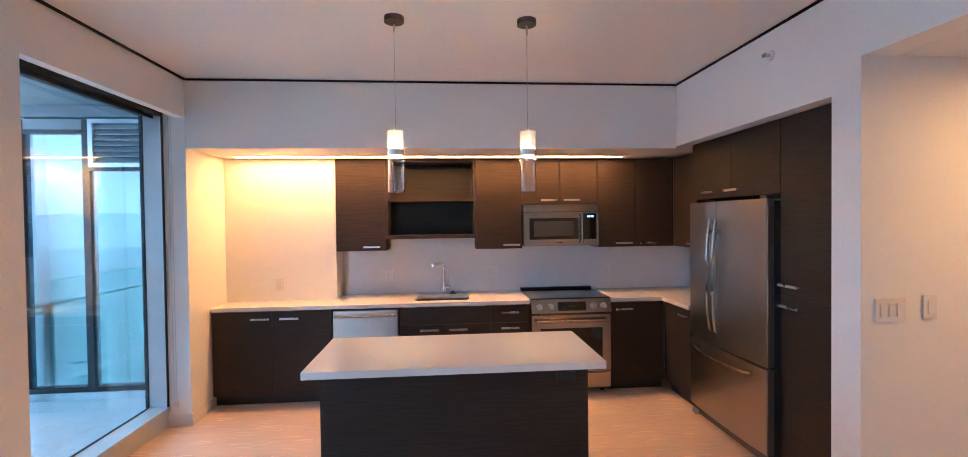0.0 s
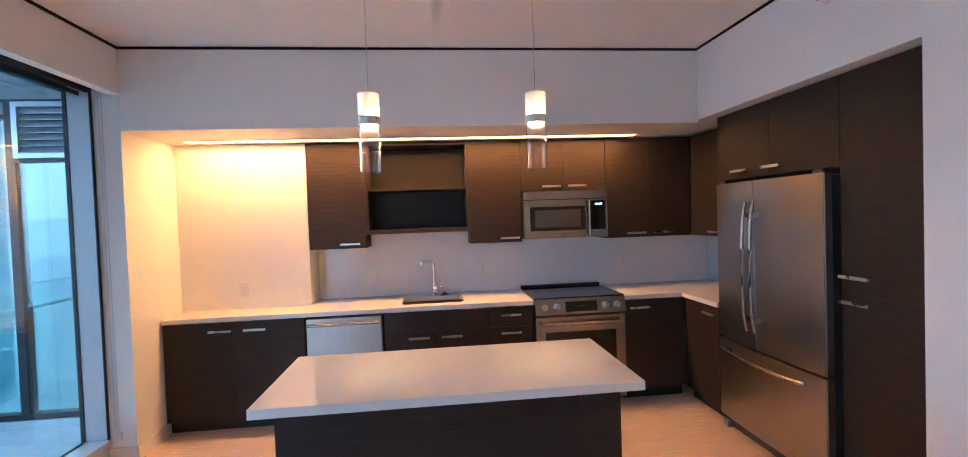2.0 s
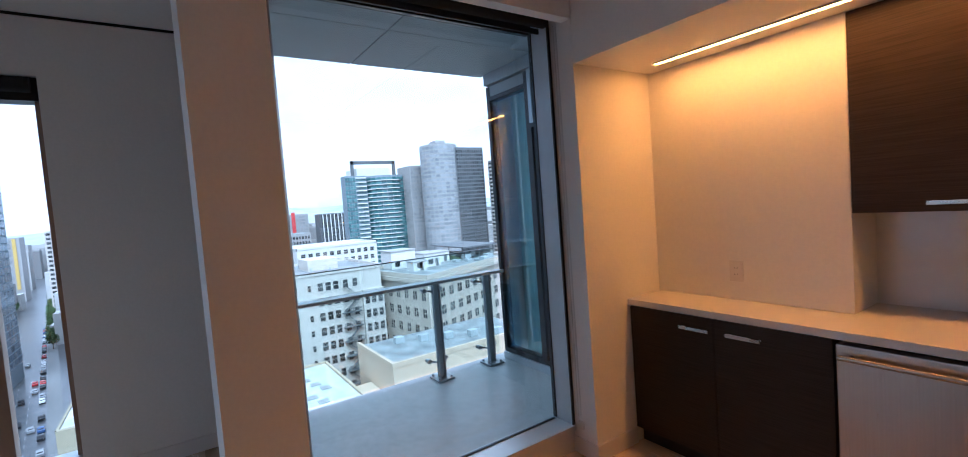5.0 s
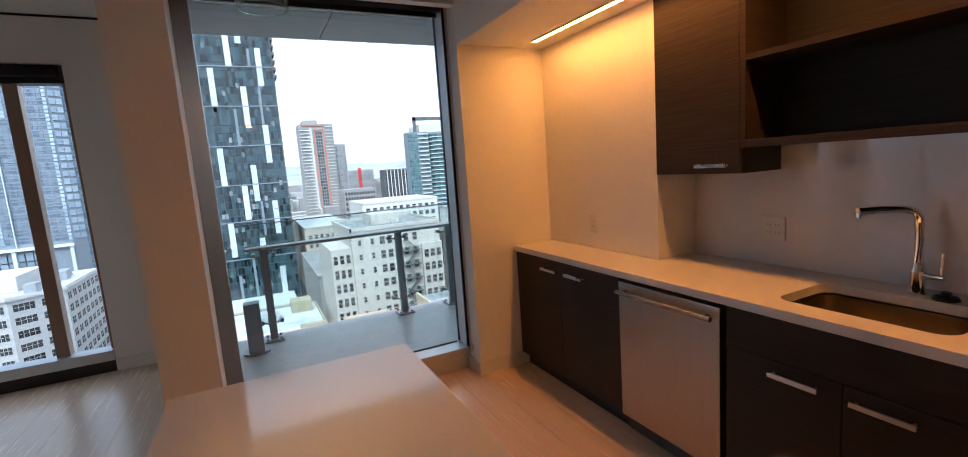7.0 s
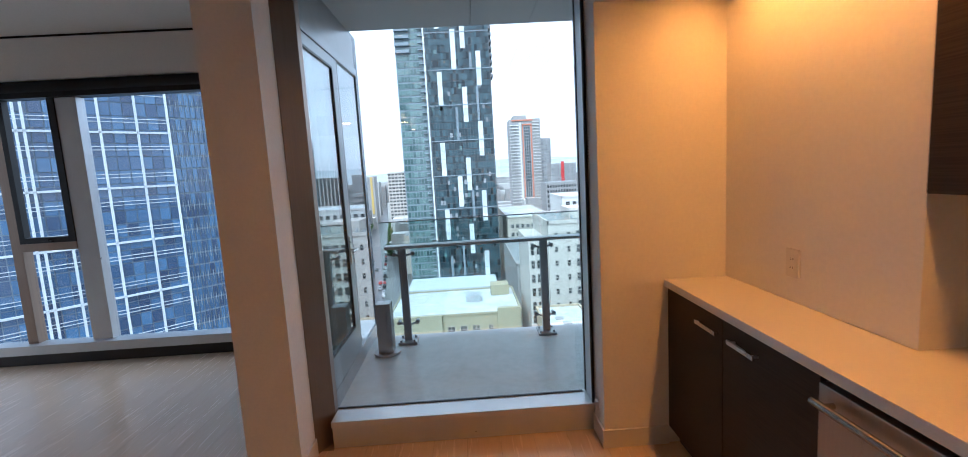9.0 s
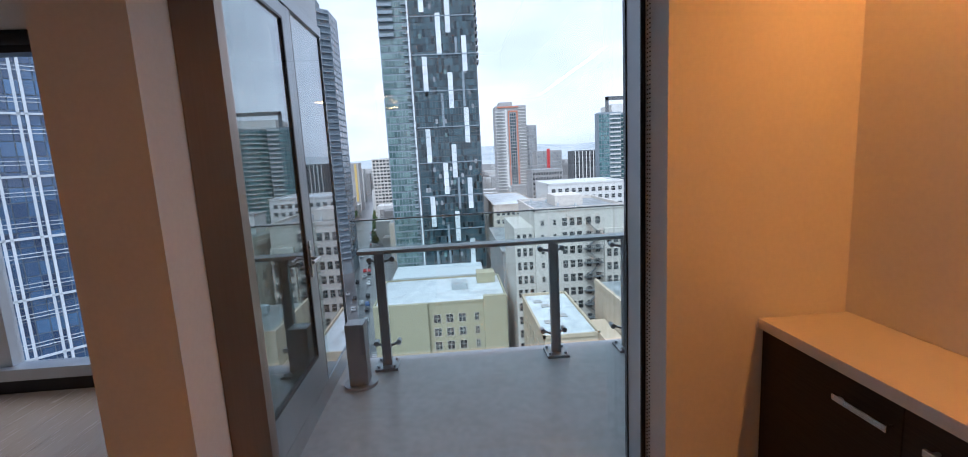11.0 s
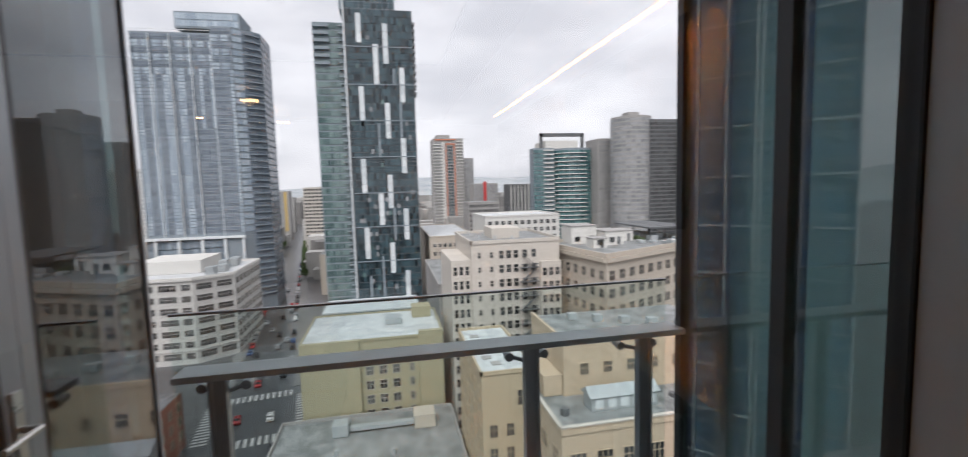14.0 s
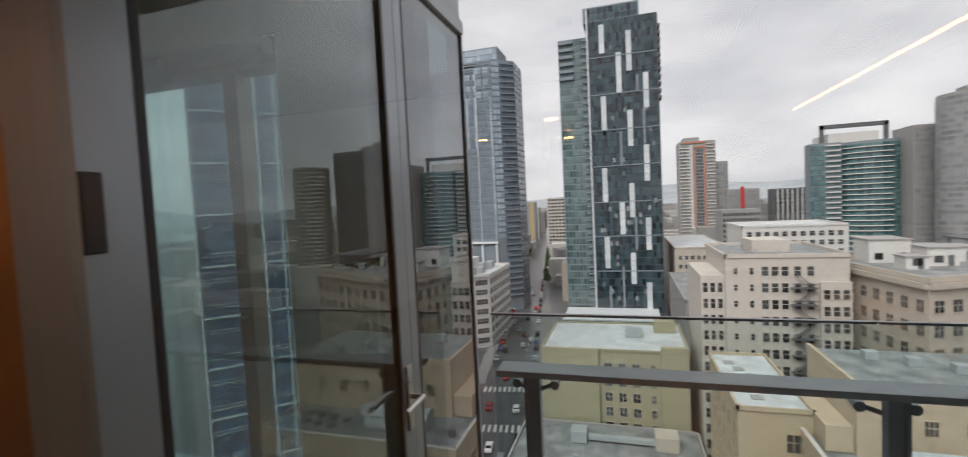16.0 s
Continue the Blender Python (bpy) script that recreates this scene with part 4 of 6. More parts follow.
# railing
rl = thing("balcony_railing", (-3.0, -0.7, -0.02), "grey metal balcony railing with clear glass panels", "railing")
part("handrail", B((-3.075, -2.945, -1.80, 0.425, 0.862, 0.890), bev=0.004), RAILTOP, rl, "flat grey metal handrail, paled for reflected sky")
for y in (-1.645, -0.342, 0.222):
    ps = part("post", B((-3.00, -2.955, y - 0.034, y - 0.018, 0.0, 0.864), (-3.00, -2.955, y + 0.018, y + 0.034, 0.0, 0.864), (-2.99, -2.965, y - 0.018, y + 0.018, 0.0, 0.864)), GALV, rl)
    part("base_plate", B((-3.07, -2.89, y - 0.085, y + 0.085, -0.02, 0.0), bev=0.003), GALV, ps)
    for dx, dy in ((-0.065, -0.06), (0.065, -0.06), (-0.065, 0.06), (0.065, 0.06)):
        part("bolt", tube(bmesh.new(), (-2.98 + dx, y + dy, 0.0), (-2.98 + dx, y + dy, 0.018), 0.011, seg=6), GALV, ps)
    for z in (0.79, 0.13):
        for s in (-1, 1):
            bm = tube(bmesh.new(), (-2.985, y, z), (-3.06, y + s * 0.085, z + 0.012), 0.010, seg=8)
            tube(bm, (-3.045, y + s * 0.085, z + 0.012), (-3.105, y + s * 0.085, z + 0.012), 0.017, seg=10)
            tube(bm, (-3.06, y + s * 0.085, z + 0.012), (-3.035, y + s * 0.085, z + 0.012), 0.021, seg=10)
            smooth(part("glass_clamp", bm, GALV, ps, "grey spider glass clamp"))
for y0, y1 in ((-1.86, -0.346), (-0.338, 0.42)):
    g = part("glass_panel", B((-3.118, -3.106, y0, y1, 0.02, 1.095)), RAILGLASS, rl, "clear glass balustrade panel")
    part("edge_trim", B((-3.122, -3.102, y0, y1, 1.0955, 1.105)), GALV, g, "thin dark top edge trim")
vp = thing("vent_post", (-2.72, -1.80, -0.02), "short grey box post on a round base plate", "bollard")
part("base_plate", tube(bmesh.new(), (-2.72, -1.80, -0.02), (-2.72, -1.80, 0.0), 0.115, seg=32), GALV, vp)
part("post", B((-2.785, -2.655, -1.865, -1.735, 0.0, 0.44), bev=0.006), GALV, vp)

# ---- living room windows ----
lw = thing("window_2", (-3.05, -5.7, 0), "wide living room window with dark mullions", "window", kind="structure")
part("window_sill", B((-3.12, -2.955, -6.798, -2.872, 0.10, 0.186), bev=0.003), ALU, lw)
part("window_base", B((-3.12, -2.975, -6.798, -2.872, 0.0, 0.099)), BLACKFRAME, lw)
part("head", B((-3.12, -2.99, -6.798, -2.872, 2.37, 2.508)), BLACKFRAME, lw)
for y0, y1 in ((-2.90, -2.872), (-3.26, -3.17), (-4.54, -4.36), (-5.12, -5.03), (-6.2, -6.1), (-6.798, -6.76)):
    part("mullion", B((-3.12, -3.02, y0, y1, 0.187, 2.369), bev=0.003), ALU if y0 in (-4.54,) else BRONZE, lw)
part("sash", B((-3.07, -3.01, -5.028, -4.98, 1.11, 2.369), (-3.07, -3.01, -4.60, -4.542, 1.11, 2.369), (-3.07, -3.01, -4.98, -4.60, 1.11, 1.16)), BLACKFRAME, lw, "dark opening sash")
part("transom", B((-3.12, -3.01, -5.028, -4.542, 1.04, 1.109)), BRONZE, lw)
bm = B((-3.01, -2.985, -4.83, -4.73, 1.115, 1.13), bev=0.002)
box(bm, -2.998, -2.986, -4.80, -4.76, 1.13, 1.15, bev=0.002)
part("sash_lock", bm, BLACKFRAME, lw)
for y0, y1 in ((-3.169, -2.901), (-4.359, -3.261), (-5.029, -4.541), (-6.099, -5.121), (-6.759, -6.201)):
    g = part("pane", B((-3.098, -3.09, y0, y1, 0.187, 2.369)), PANELIV, lw, "clear window glass")
    g.visible_shadow = False
lb = thing("roller_blind", (-2.98, -5.7, 2.44), "black roller blind rolled up over the living room window", "blind")
smooth(part("roll", tube(bmesh.new(), (-2.955, -6.78, 2.455), (-2.955, -2.90, 2.455), 0.045), BLIND, lb))
# unseen south window, added to brighten the living room
w3 = thing("window_3", (-1.9, -7.1, 0), "unseen south window added to bring in daylight", "window", kind="structure")
part("window_sill", B((-2.748, -1.052, -7.18, -7.0, 0.0, 0.186)), ALU, w3)
for x in (-2.748, -1.93, -1.112):
    part("mullion", B((x, x + 0.06, -7.15, -7.05, 0.187, 2.508)), BRONZE, w3)
for x in (-2.687, -1.869):
    g = part("pane", B((x, x + 0.756, -7.11, -7.10, 0.187, 2.508)), PANELIV, w3, "clear window glass")
    g.visible_shadow = False


# ---- the city below and around ----
GZ = -57.0
rnd = random.Random(7)


def island_material(name, dark, light, rough, metal=0.0, spec=0.5):
    """A surface whose colour changes from piece to piece of a joined mesh."""
    mat = bpy.data.materials.new(name)
    mat.use_nodes = True
    n, l = mat.node_tree.nodes, mat.node_tree.links
    p = n["Principled BSDF"]
    p.inputs["Roughness"].default_value, p.inputs["Metallic"].default_value, p.inputs["Specular IOR Level"].default_value = rough, metal, spec
    geo, info, rp = n.new("ShaderNodeNewGeometry"), n.new("ShaderNodeObjectInfo"), n.new("ShaderNodeMixRGB")
    ad = n.new("ShaderNodeMath")
    fr_ = n.new("ShaderNodeMath")
    fr_.operation = "FRACT"
    l.new(geo.outputs["Random Per Island"], ad.inputs[0]), l.new(info.outputs["Random"], ad.inputs[1])
    l.new(ad.outputs[0], fr_.inputs[0]), l.new(fr_.outputs[0], rp.inputs[0])
    rp.inputs[1].default_value, rp.inputs[2].default_value = (*dark, 1), (*light, 1)
    l.new(rp.outputs["Color"], p.inputs["Base Color"])
    return mat


def far_wall(name, color, amount=0.12, rough=0.8):
    return material(name, color, rough, amount=amount, scale=(0.9, 0.9, 2.5), stain=0.12)


G_DARK = island_material("dark_tower_glass", (0.004, 0.012, 0.018), (0.050, 0.095, 0.115), 0.08, spec=0.7)
G_GREEN = island_material("green_tower_glass", (0.04, 0.08, 0.08), (0.16, 0.24, 0.23), 0.10, spec=1.0)
G_BLUE = island_material("blue_tower_glass", (0.10, 0.14, 0.18), (0.36, 0.43, 0.49), 0.10, spec=1.0)
G_NAVY = island_material("navy_tower_glass", (0.012, 0.035, 0.09), (0.06, 0.14, 0.26), 0.06, spec=1.0)
G_TEAL = island_material("teal_tower_glass", (0.03, 0.09, 0.10), (0.11, 0.22, 0.22), 0.12, spec=0.9)
G_GREY = island_material("grey_tower_glass", (0.17, 0.18, 0.19), (0.30, 0.31, 0.32), 0.3)
G_WIN = island_material("dark_window_glass", (0.015, 0.017, 0.018), (0.075, 0.08, 0.082), 0.2)
C_WHITE = far_wall("white_facade", (0.62, 0.61, 0.58))
C_PANEL = island_material("white_metal_panels", (0.50, 0.54, 0.56), (0.66, 0.69, 0.70), 0.5)
C_CREAM = far_wall("cream_stone_facade", (0.53, 0.49, 0.44))
C_BEIGE = far_wall("beige_stone_facade", (0.47, 0.42, 0.355))
C_OLIVE = far_wall("olive_yellow_facade", (0.37, 0.335, 0.225))
C_PEACH = far_wall("peach_stucco_facade", (0.51, 0.405, 0.295))
C_TAN = far_wall("tan_brick_facade", (0.45, 0.365, 0.255))
C_BRICK = far_wall("red_brick_facade", (0.22, 0.10, 0.07))
C_GREY = far_wall("grey_concrete_facade", (0.33, 0.32, 0.31))
C_DARK = far_wall("dark_grey_facade", (0.12, 0.125, 0.13))
C_SLATE = far_wall("slate_metal_facade", (0.22, 0.26, 0.29))
C_ORANGE = far_wall("orange_panel_facade", (0.50, 0.20, 0.125))
R_WHITE = material("white_roof_membrane", (0.58, 0.60, 0.61), 0.6, grain=(0.42, 0.44, 0.45), scale=(0.35, 0.35, 0.35), stain=0.25)
R_GREY = material("grey_roof_gravel", (0.27, 0.28, 0.28), 0.55, grain=(0.14, 0.15, 0.15), scale=(0.35, 0.35, 0.35), stain=0.4)
ASPHALT = material("wet_asphalt", (0.085, 0.087, 0.09), 0.30, grain=(0.06, 0.062, 0.066), scale=(0.25, 0.25, 0.25), stain=0.2)
PAVING = material("concrete_pavement", (0.20, 0.20, 0.195), 0.7, amount=0.2, scale=(0.6, 0.6, 0.6), stain=0.15)
PAINT = material("white_road_paint", (0.60, 0.60, 0.58), 0.6, amount=0.3, scale=(2, 2, 2))
HVAC = material("galvanised_ducts", (0.42, 0.45, 0.46), 0.5, 0.3, amount=0.15, scale=(1, 1, 1))

gbm = bmesh.new()
bmesh.ops.create_grid(gbm, x_segments=2, y_segments=2, size=3200, matrix=Matrix.Translation((-400, 0, GZ)))
solid("ground", gbm, ASPHALT, "wide wet asphalt ground of the city", "ground")


def mesh_from(name, verts, faces, mat):
    me = bpy.data.meshes.new(name)
    me.from_pydata(verts, [], faces)
    me.materials.append(mat)
    return me


def cells(p, q, z0, z1, nx, nz, gx, gz, depth, keep=None):
    """Boxes in a grid on the wall p to q (outward on the right hand of p to q), each with gaps gx, gz; as vertices and faces."""
    p, q = Vector((*p, 0)), Vector((*q, 0))
    d = (q - p) / nx
    u = d.normalized()
    out = Vector((u.y, -u.x, 0)) * depth
    h = (z1 - z0) / nz
    vs, fs = [], []
    for i in range(nx):
        for k in range(nz):
            if keep and not keep(i, k):
                continue
            a, b = p + d * i + u * gx / 2, p + d * (i + 1) - u * gx / 2
            lo, hi = z0 + h * k + gz / 2, z0 + h * (k + 1) - gz / 2
            n = len(vs)
            for e, z in ((a, lo), (b, lo), (b, hi), (a, hi)):
                vs.append((e.x, e.y, z))
            for e, z in ((a, lo), (b, lo), (b, hi), (a, hi)):
                vs.append((e.x + out.x, e.y + out.y, z))
            fs += [(n + 4, n + 5, n + 6, n + 7), (n, n + 1, n + 5, n + 4), (n + 1, n + 2, n + 6, n + 5), (n + 2, n + 3, n + 7, n + 6), (n + 3, n, n + 4, n + 7)]
    return vs, fs


def add_cells(name, parent, mat, *args, kind="stuff", label="", **kw):
    vs, fs = cells(*args, **kw)
    o = ORIGIN[parent]
    me = mesh_from(name, [(x - o.x, y - o.y, z - o.z) for x, y, z in vs], fs, mat)
    ob = new(name, me)
    ob.parent = parent
    ORIGIN[ob] = o
    return tagged(ob, label, kind=kind)


def prism(bm, foot, z0, z1):
    lo, hi = [bm.verts.new((*p, z0)) for p in foot], [bm.verts.new((*p, z1)) for p in foot]
    n = len(foot)
    for k in range(n):
        bm.faces.new((lo[k], lo[(k + 1) % n], hi[(k + 1) % n], hi[k]))
    bm.faces.new(hi), bm.faces.new(lo[::-1])
    bmesh.ops.recalc_face_normals(bm, faces=bm.faces)
    return bm


def building(name, label, foot, top, wall, roof=None, z0=GZ, parapet=0.0):
    """foot: counter-clockwise corners. The walls, and a roof with a parapet round it."""
    cx, cy = sum(p[0] for p in foot) / len(foot), sum(p[1] for p in foot) / len(foot)
    b = thing(name, (cx, cy, z0), label, "building", kind="")
    part("wall", prism(bmesh.new(), foot, z0, top), wall, b)
    if roof:
        inner = [(cx + (x - cx) * 0.985, cy + (y - cy) * 0.985) for x, y in foot]
        part("roof", prism(bmesh.new(), inner, top + 0.004, top + 0.12), roof, b)
    if parapet:
        bm = bmesh.new()
        for (x0, y0), (x1, y1) in zip(foot, foot[1:] + foot[:1]):
            d = Vector((x1 - x0, y1 - y0, 0))
            m = Matrix.Translation(((x0 + x1) / 2, (y0 + y1) / 2, top + parapet / 2)) @ Matrix.Rotation(math.atan2(d.y, d.x), 4, "Z") @ Matrix.Diagonal((d.length + 0.4, 0.4, parapet, 1))
            bmesh.ops.create_cube(bm, size=1, matrix=m)
        part("parapet", bm, wall, b)
    return b


WIN_ME = {}


def windows(b, p, q, z0, z1, nx, nz, w, h, mat=None, frame_mat=None, depth=0.12, panes=2, skip=None):
    """Single windows on the wall p to q: each an object, sharing one mesh of glass with mullions; nx by nz of them."""
    key = (round(w, 2), round(h, 2), panes, (mat or G_WIN).name, round(math.atan2(q[1] - p[1], q[0] - p[0]), 4))
    if key not in WIN_ME:
        bm = bmesh.new()
        box(bm, -w / 2, w / 2, -depth * 0.5, 0.02, 0, h)
        bm2 = bmesh.new()
        for k in range(panes + 1):
            x = -w / 2 + w * k / panes
            box(bm2, x - 0.05, x + 0.05, -depth, 0.03, -0.05, h + 0.05)
        for z in (0, h * 0.55, h):
            box(bm2, -w / 2, w / 2, -depth * 0.9, 0.03, z - 0.045, z + 0.045)
        ms = []
        for m_, mt in ((bm, mat or G_WIN), (bm2, frame_mat or C_WHITE)):
            bmesh.ops.rotate(m_, verts=m_.verts, cent=(0, 0, 0), matrix=Matrix.Rotation(key[4], 3, "Z"))
            me = bpy.data.meshes.new("window")
            m_.to_mesh(me)
            m_.free()
            me.materials.append(mt)
            ms.append(me)
        # one mesh, two materials
        joined = bmesh.new()
        joined.from_mesh(ms[0])
        nf = len(joined.faces)
        joined.from_mesh(ms[1])
        joined.faces.ensure_lookup_table()
        for f in joined.faces[nf:]:
            f.material_index = 1
        me = bpy.data.meshes.new("window")
        joined.to_mesh(me)
        joined.free()
        me.materials.append(mat or G_WIN), me.materials.append(frame_mat or C_WHITE)
        WIN_ME[key] = me
    P, Q = Vector((*p, 0)), Vector((*q, 0))
    dz = (z1 - z0) / nz
    for i in range(nx):
        for k in range(nz):
            if skip and skip(i, k):
                continue
            c = P + (Q - P) * (i + 0.5) / nx
            ob = new("window", WIN_ME[key])
            ob.parent = b
            ob.location = Vector((c.x, c.y, z0 + dz * k + (dz - h) / 2)) - ORIGIN[b]


def band(b, name, p, q, z, h, depth, mat, label=""):
    """A ledge along the wall p to q."""
    P, Q = Vector((*p, 0)), Vector((*q, 0))
    d = Q - P
    u = d.normalized()
    out = Vector((u.y, -u.x, 0))
    c = (P + Q) / 2 + out * depth / 2
    bm = bmesh.new()
    m = Matrix.Translation((c.x, c.y, z + h / 2)) @ Matrix.Rotation(math.atan2(d.y, d.x), 4, "Z") @ Matrix.Diagonal((d.length, depth, h, 1))
    bmesh.ops.create_cube(bm, size=1, matrix=m)
    return part(name, bm, mat, b, label)


def R(x0, x1, y0, y1):
    """A rectangle's corners, counter-clockwise; its east face runs from corner 1 to corner 2."""
    return [(x0, y0), (x1, y0), (x1, y1), (x0, y1)]


# dark glass tower with white strips, across the street
t1 = building("glass_tower", "tall dark glass tower with scattered white vertical strips", R(-262, -228, -17, 13.5), 84, C_DARK, R_GREY)
add_cells("window_panes", t1, G_DARK, (-228, -16.4), (-228, 13.2), -52, 84, 22, 42, 0.16, 0.35, 0.18)
add_cells("window_panes", t1, G_DARK, (-228, 13.5), (-262, 13.5), -52, 84, 12, 42, 0.3, 0.5, 0.18)
part("wall", prism(bmesh.new(), R(-258, -229.5, -31, -17.004), GZ, 78), C_SLATE, t1)
add_cells("window_panes", t1, G_GREEN, (-229.5, -30.6), (-229.5, -18.4), -52, 78, 8, 40, 0.25, 0.75, 0.2)
add_cells("balcony_slabs", t1, C_SLATE, (-229.5, -20.2), (-229.5, -17.2), -51.5, 78, 1, 40, 0.1, 2.7, 1.0)
add_cells("balcony_slabs", t1, C_SLATE, (-229.5, -31), (-229.5, -24), 58, 78, 1, 6, 0.1, 1.9, 1.6)
add_cells("balcony_slabs", t1, C_DARK, (-228, 13.5), (-236, 13.5), 45, 80, 1, 11, 0.1, 2.0, 1.2)
part("wall", prism(bmesh.new(), R(-258, -229, -19, 6), 84.01, 91), C_SLATE, t1)
add_cells("window_panes", t1, G_DARK, (-229, -18), (-229, 5.5), 84.5, 90.5, 9, 2, 0.3, 0.4, 0.15)
part("white_line", B((-228.0, -227.5, -17.6, -16.9, -53, 90)), C_PANEL, t1, "thin white upright fin")
for yy, zz, hh in ((-11.9, 69.0, 13.1), (-0.1, 59.7, 18.1), (-4.7, 50.3, 18.3), (6.9, 42.3, 15.9), (-11.9, 33.5, 15.9), (-0.4, 25.5, 16.5), (6.3, 9.2, 16.5), (-12.5, 0.2, 16.1), (-0.6, -7.3, 15.9), (-5.1, -15.1, 15.0), (6.2, -22.6, 15.0), (-12.4, -31.0, 15.0), (-0.9, -38.5, 14.8), (5.8, -50.3, 12.7)):
    add_cells("white_strip", t1, C_PANEL, (-227.82, yy), (-227.82, yy + 2.3), zz, zz + hh, 1, max(3, int(hh / 3.3)), 0.03, 0.07, 0.25, kind="", label="white vertical panel strip")
for yy, zz, hh in ((-4.1, 16.7, 15.9), (6.3, 26.0, 16.3), (1.4, -22.6, 15.3), (-4.9, -50.3, 20.2), (-11.0, -50.3, 10.8), (3.8, 50.0, 7.5)):
    add_cells("grey_strip", t1, C_SLATE, (-227.82, yy), (-227.82, yy + 1.1), zz, zz + hh, 1, max(2, int(hh / 3.3)), 0.03, 0.07, 0.25, kind="", label="narrow grey panel strip")
for zz in (67.0, 50.0, 33.5, 16.8, 0.0, -16.0, -32.5):
    part("ledge", B((-227.99, -227.5, -16.5, 13.3, zz, zz + 0.45)), C_SLATE, t1)
# scattered panes in paler colours, painted as reflecting patches of the glass
rng_t1 = random.Random(31)
for k in range(46):
    yy, zz = -15.5 + 1.35 * rng_t1.randrange(20), -50 + 3.24 * rng_t1.randrange(40)
    part("lit_pane", B((-227.9, -227.74, yy, yy + 1.2, zz + 0.5, zz + 2.6)), G_GREY if k % 3 else G_GREEN, t1, "pane coloured paler as a patch of reflection")
part("podium", prism(bmesh.new(), R(-228.004, -205, -30, 10), GZ, -50.5), G_GREEN, t1, "green glass podium")
part("podium_roof", B((-228, -204.5, -30.5, 10.5, -50.49, -49.9)), C_PANEL, t1, "white podium roof edge")
add_cells("podium_panes", t1, G_GREEN, (-205, -29.5), (-205, 9.5), -56.5, -50.8, 14, 2, 0.3, 0.3, 0.1)

# pale blue glass tower down the street
t2 = building("glass_tower", "tall pale blue glass tower with stepped top", R(-290, -245, -112, -78.004), 76, C_SLATE, R_GREY)
part("wall", prism(bmesh.new(), [(-272, -78), (-244, -78), (-244, -69), (-253, -58.5), (-272, -58.5)], GZ, 79), C_SLATE, t2)
G_PALE = island_material("pale_tower_glass", (0.26, 0.33, 0.40), (0.44, 0.51, 0.57), 0.12, spec=0.8)
# slate panes lightened in colour to stand in for distance haze
G_SLATE_HAZE = island_material("hazed_slate_glass", (0.09, 0.12, 0.16), (0.20, 0.24, 0.29), 0.12, spec=0.7)
for p_, q_, n_, top_ in (((-245, -111.6), (-245, -78.2), 22, 75.5), ((-244, -77.8), (-244, -69.2), 6, 78.5)):
    def pale(i, k, n_=n_):
        if k >= 24:
            return i % 3 != 2 and k % 2 == 0
        if n_ == 6:
            return i == 5
        return i % 4 in (0, 1) if i < 16 else (k > 15 and i % 3 == 0)
    add_cells("window_panes", t2, G_PALE, p_, q_, -17, top_, n_, 30, 0.22, 0.45, 0.22, keep=pale)
    add_cells("window_panes", t2, G_SLATE_HAZE, p_, q_, -17, top_, n_, 30, 0.28, 0.8, 0.16, keep=lambda i, k, f=pale: not f(i, k))
    add_cells("floor_edges", t2, C_SLATE, p_, q_, -17, top_, 1, 30, 0.0, 2.75, 0.3)
add_cells("window_panes", t2, G_PALE, (-244.2, -68.8), (-252.8, -58.7), -17, 78.5, 6, 30, 0.3, 1.0, 0.2, keep=lambda i, k: i in (0, 1))
add_cells("window_panes", t2, G_SLATE_HAZE, (-244.2, -68.8), (-252.8, -58.7), -50, 78.5, 6, 41, 0.3, 0.8, 0.2, keep=lambda i, k: i > 1)
add_cells("balcony_slabs", t2, C_SLATE, (-247.5, -64.9), (-252.8, -58.7), -50, 78.5, 1, 41, 0.1, 2.5, 0.9)
add_cells("window_panes", t2, G_SLATE_HAZE, (-253.2, -58.5), (-271.8, -58.5), -50, 78.5, 8, 41, 0.4, 0.7, 0.2)
add_cells("podium_panes", t2, G_BLUE, (-244.5, -111.5), (-244.5, -69.2), -55, -20, 16, 9, 0.4, 0.5, 0.3)
part("ledge", B((-245, -242.8, -112, -69, -19.4, -18.3)), C_PANEL, t2)
for yy in (-111.4, -104.0, -95.5, -87.0, -78.2, -69.4):
    part("fin", B((-244.98, -244.0, yy - 0.15, yy + 0.15, -18, 75)), C_PANEL, t2, "pale upright fin")
for yy in (-108, -98, -88, -78, -70):
    part("column", B((-244.4, -243.2, yy - 0.6, yy + 0.6, -56, -19.4)), C_PANEL, t2)
part("crown", prism(bmesh.new(), R(-268, -248, -94, -66), 79.01, 86.5), C_SLATE, t2)
add_cells("crown_panels", t2, G_PALE, (-248, -93.5), (-248, -66.5), 79.6, 86.0, 12, 2, 0.3, 0.4, 0.15)
part("roof_rail", B((-245.2, -245.0, -111.8, -78.4, 77.1, 77.3), (-245.2, -245.0, -111.8, -111.6, 76.1, 77.1), (-245.2, -245.0, -95.2, -95.0, 76.1, 77.1)), C_PANEL, t2)

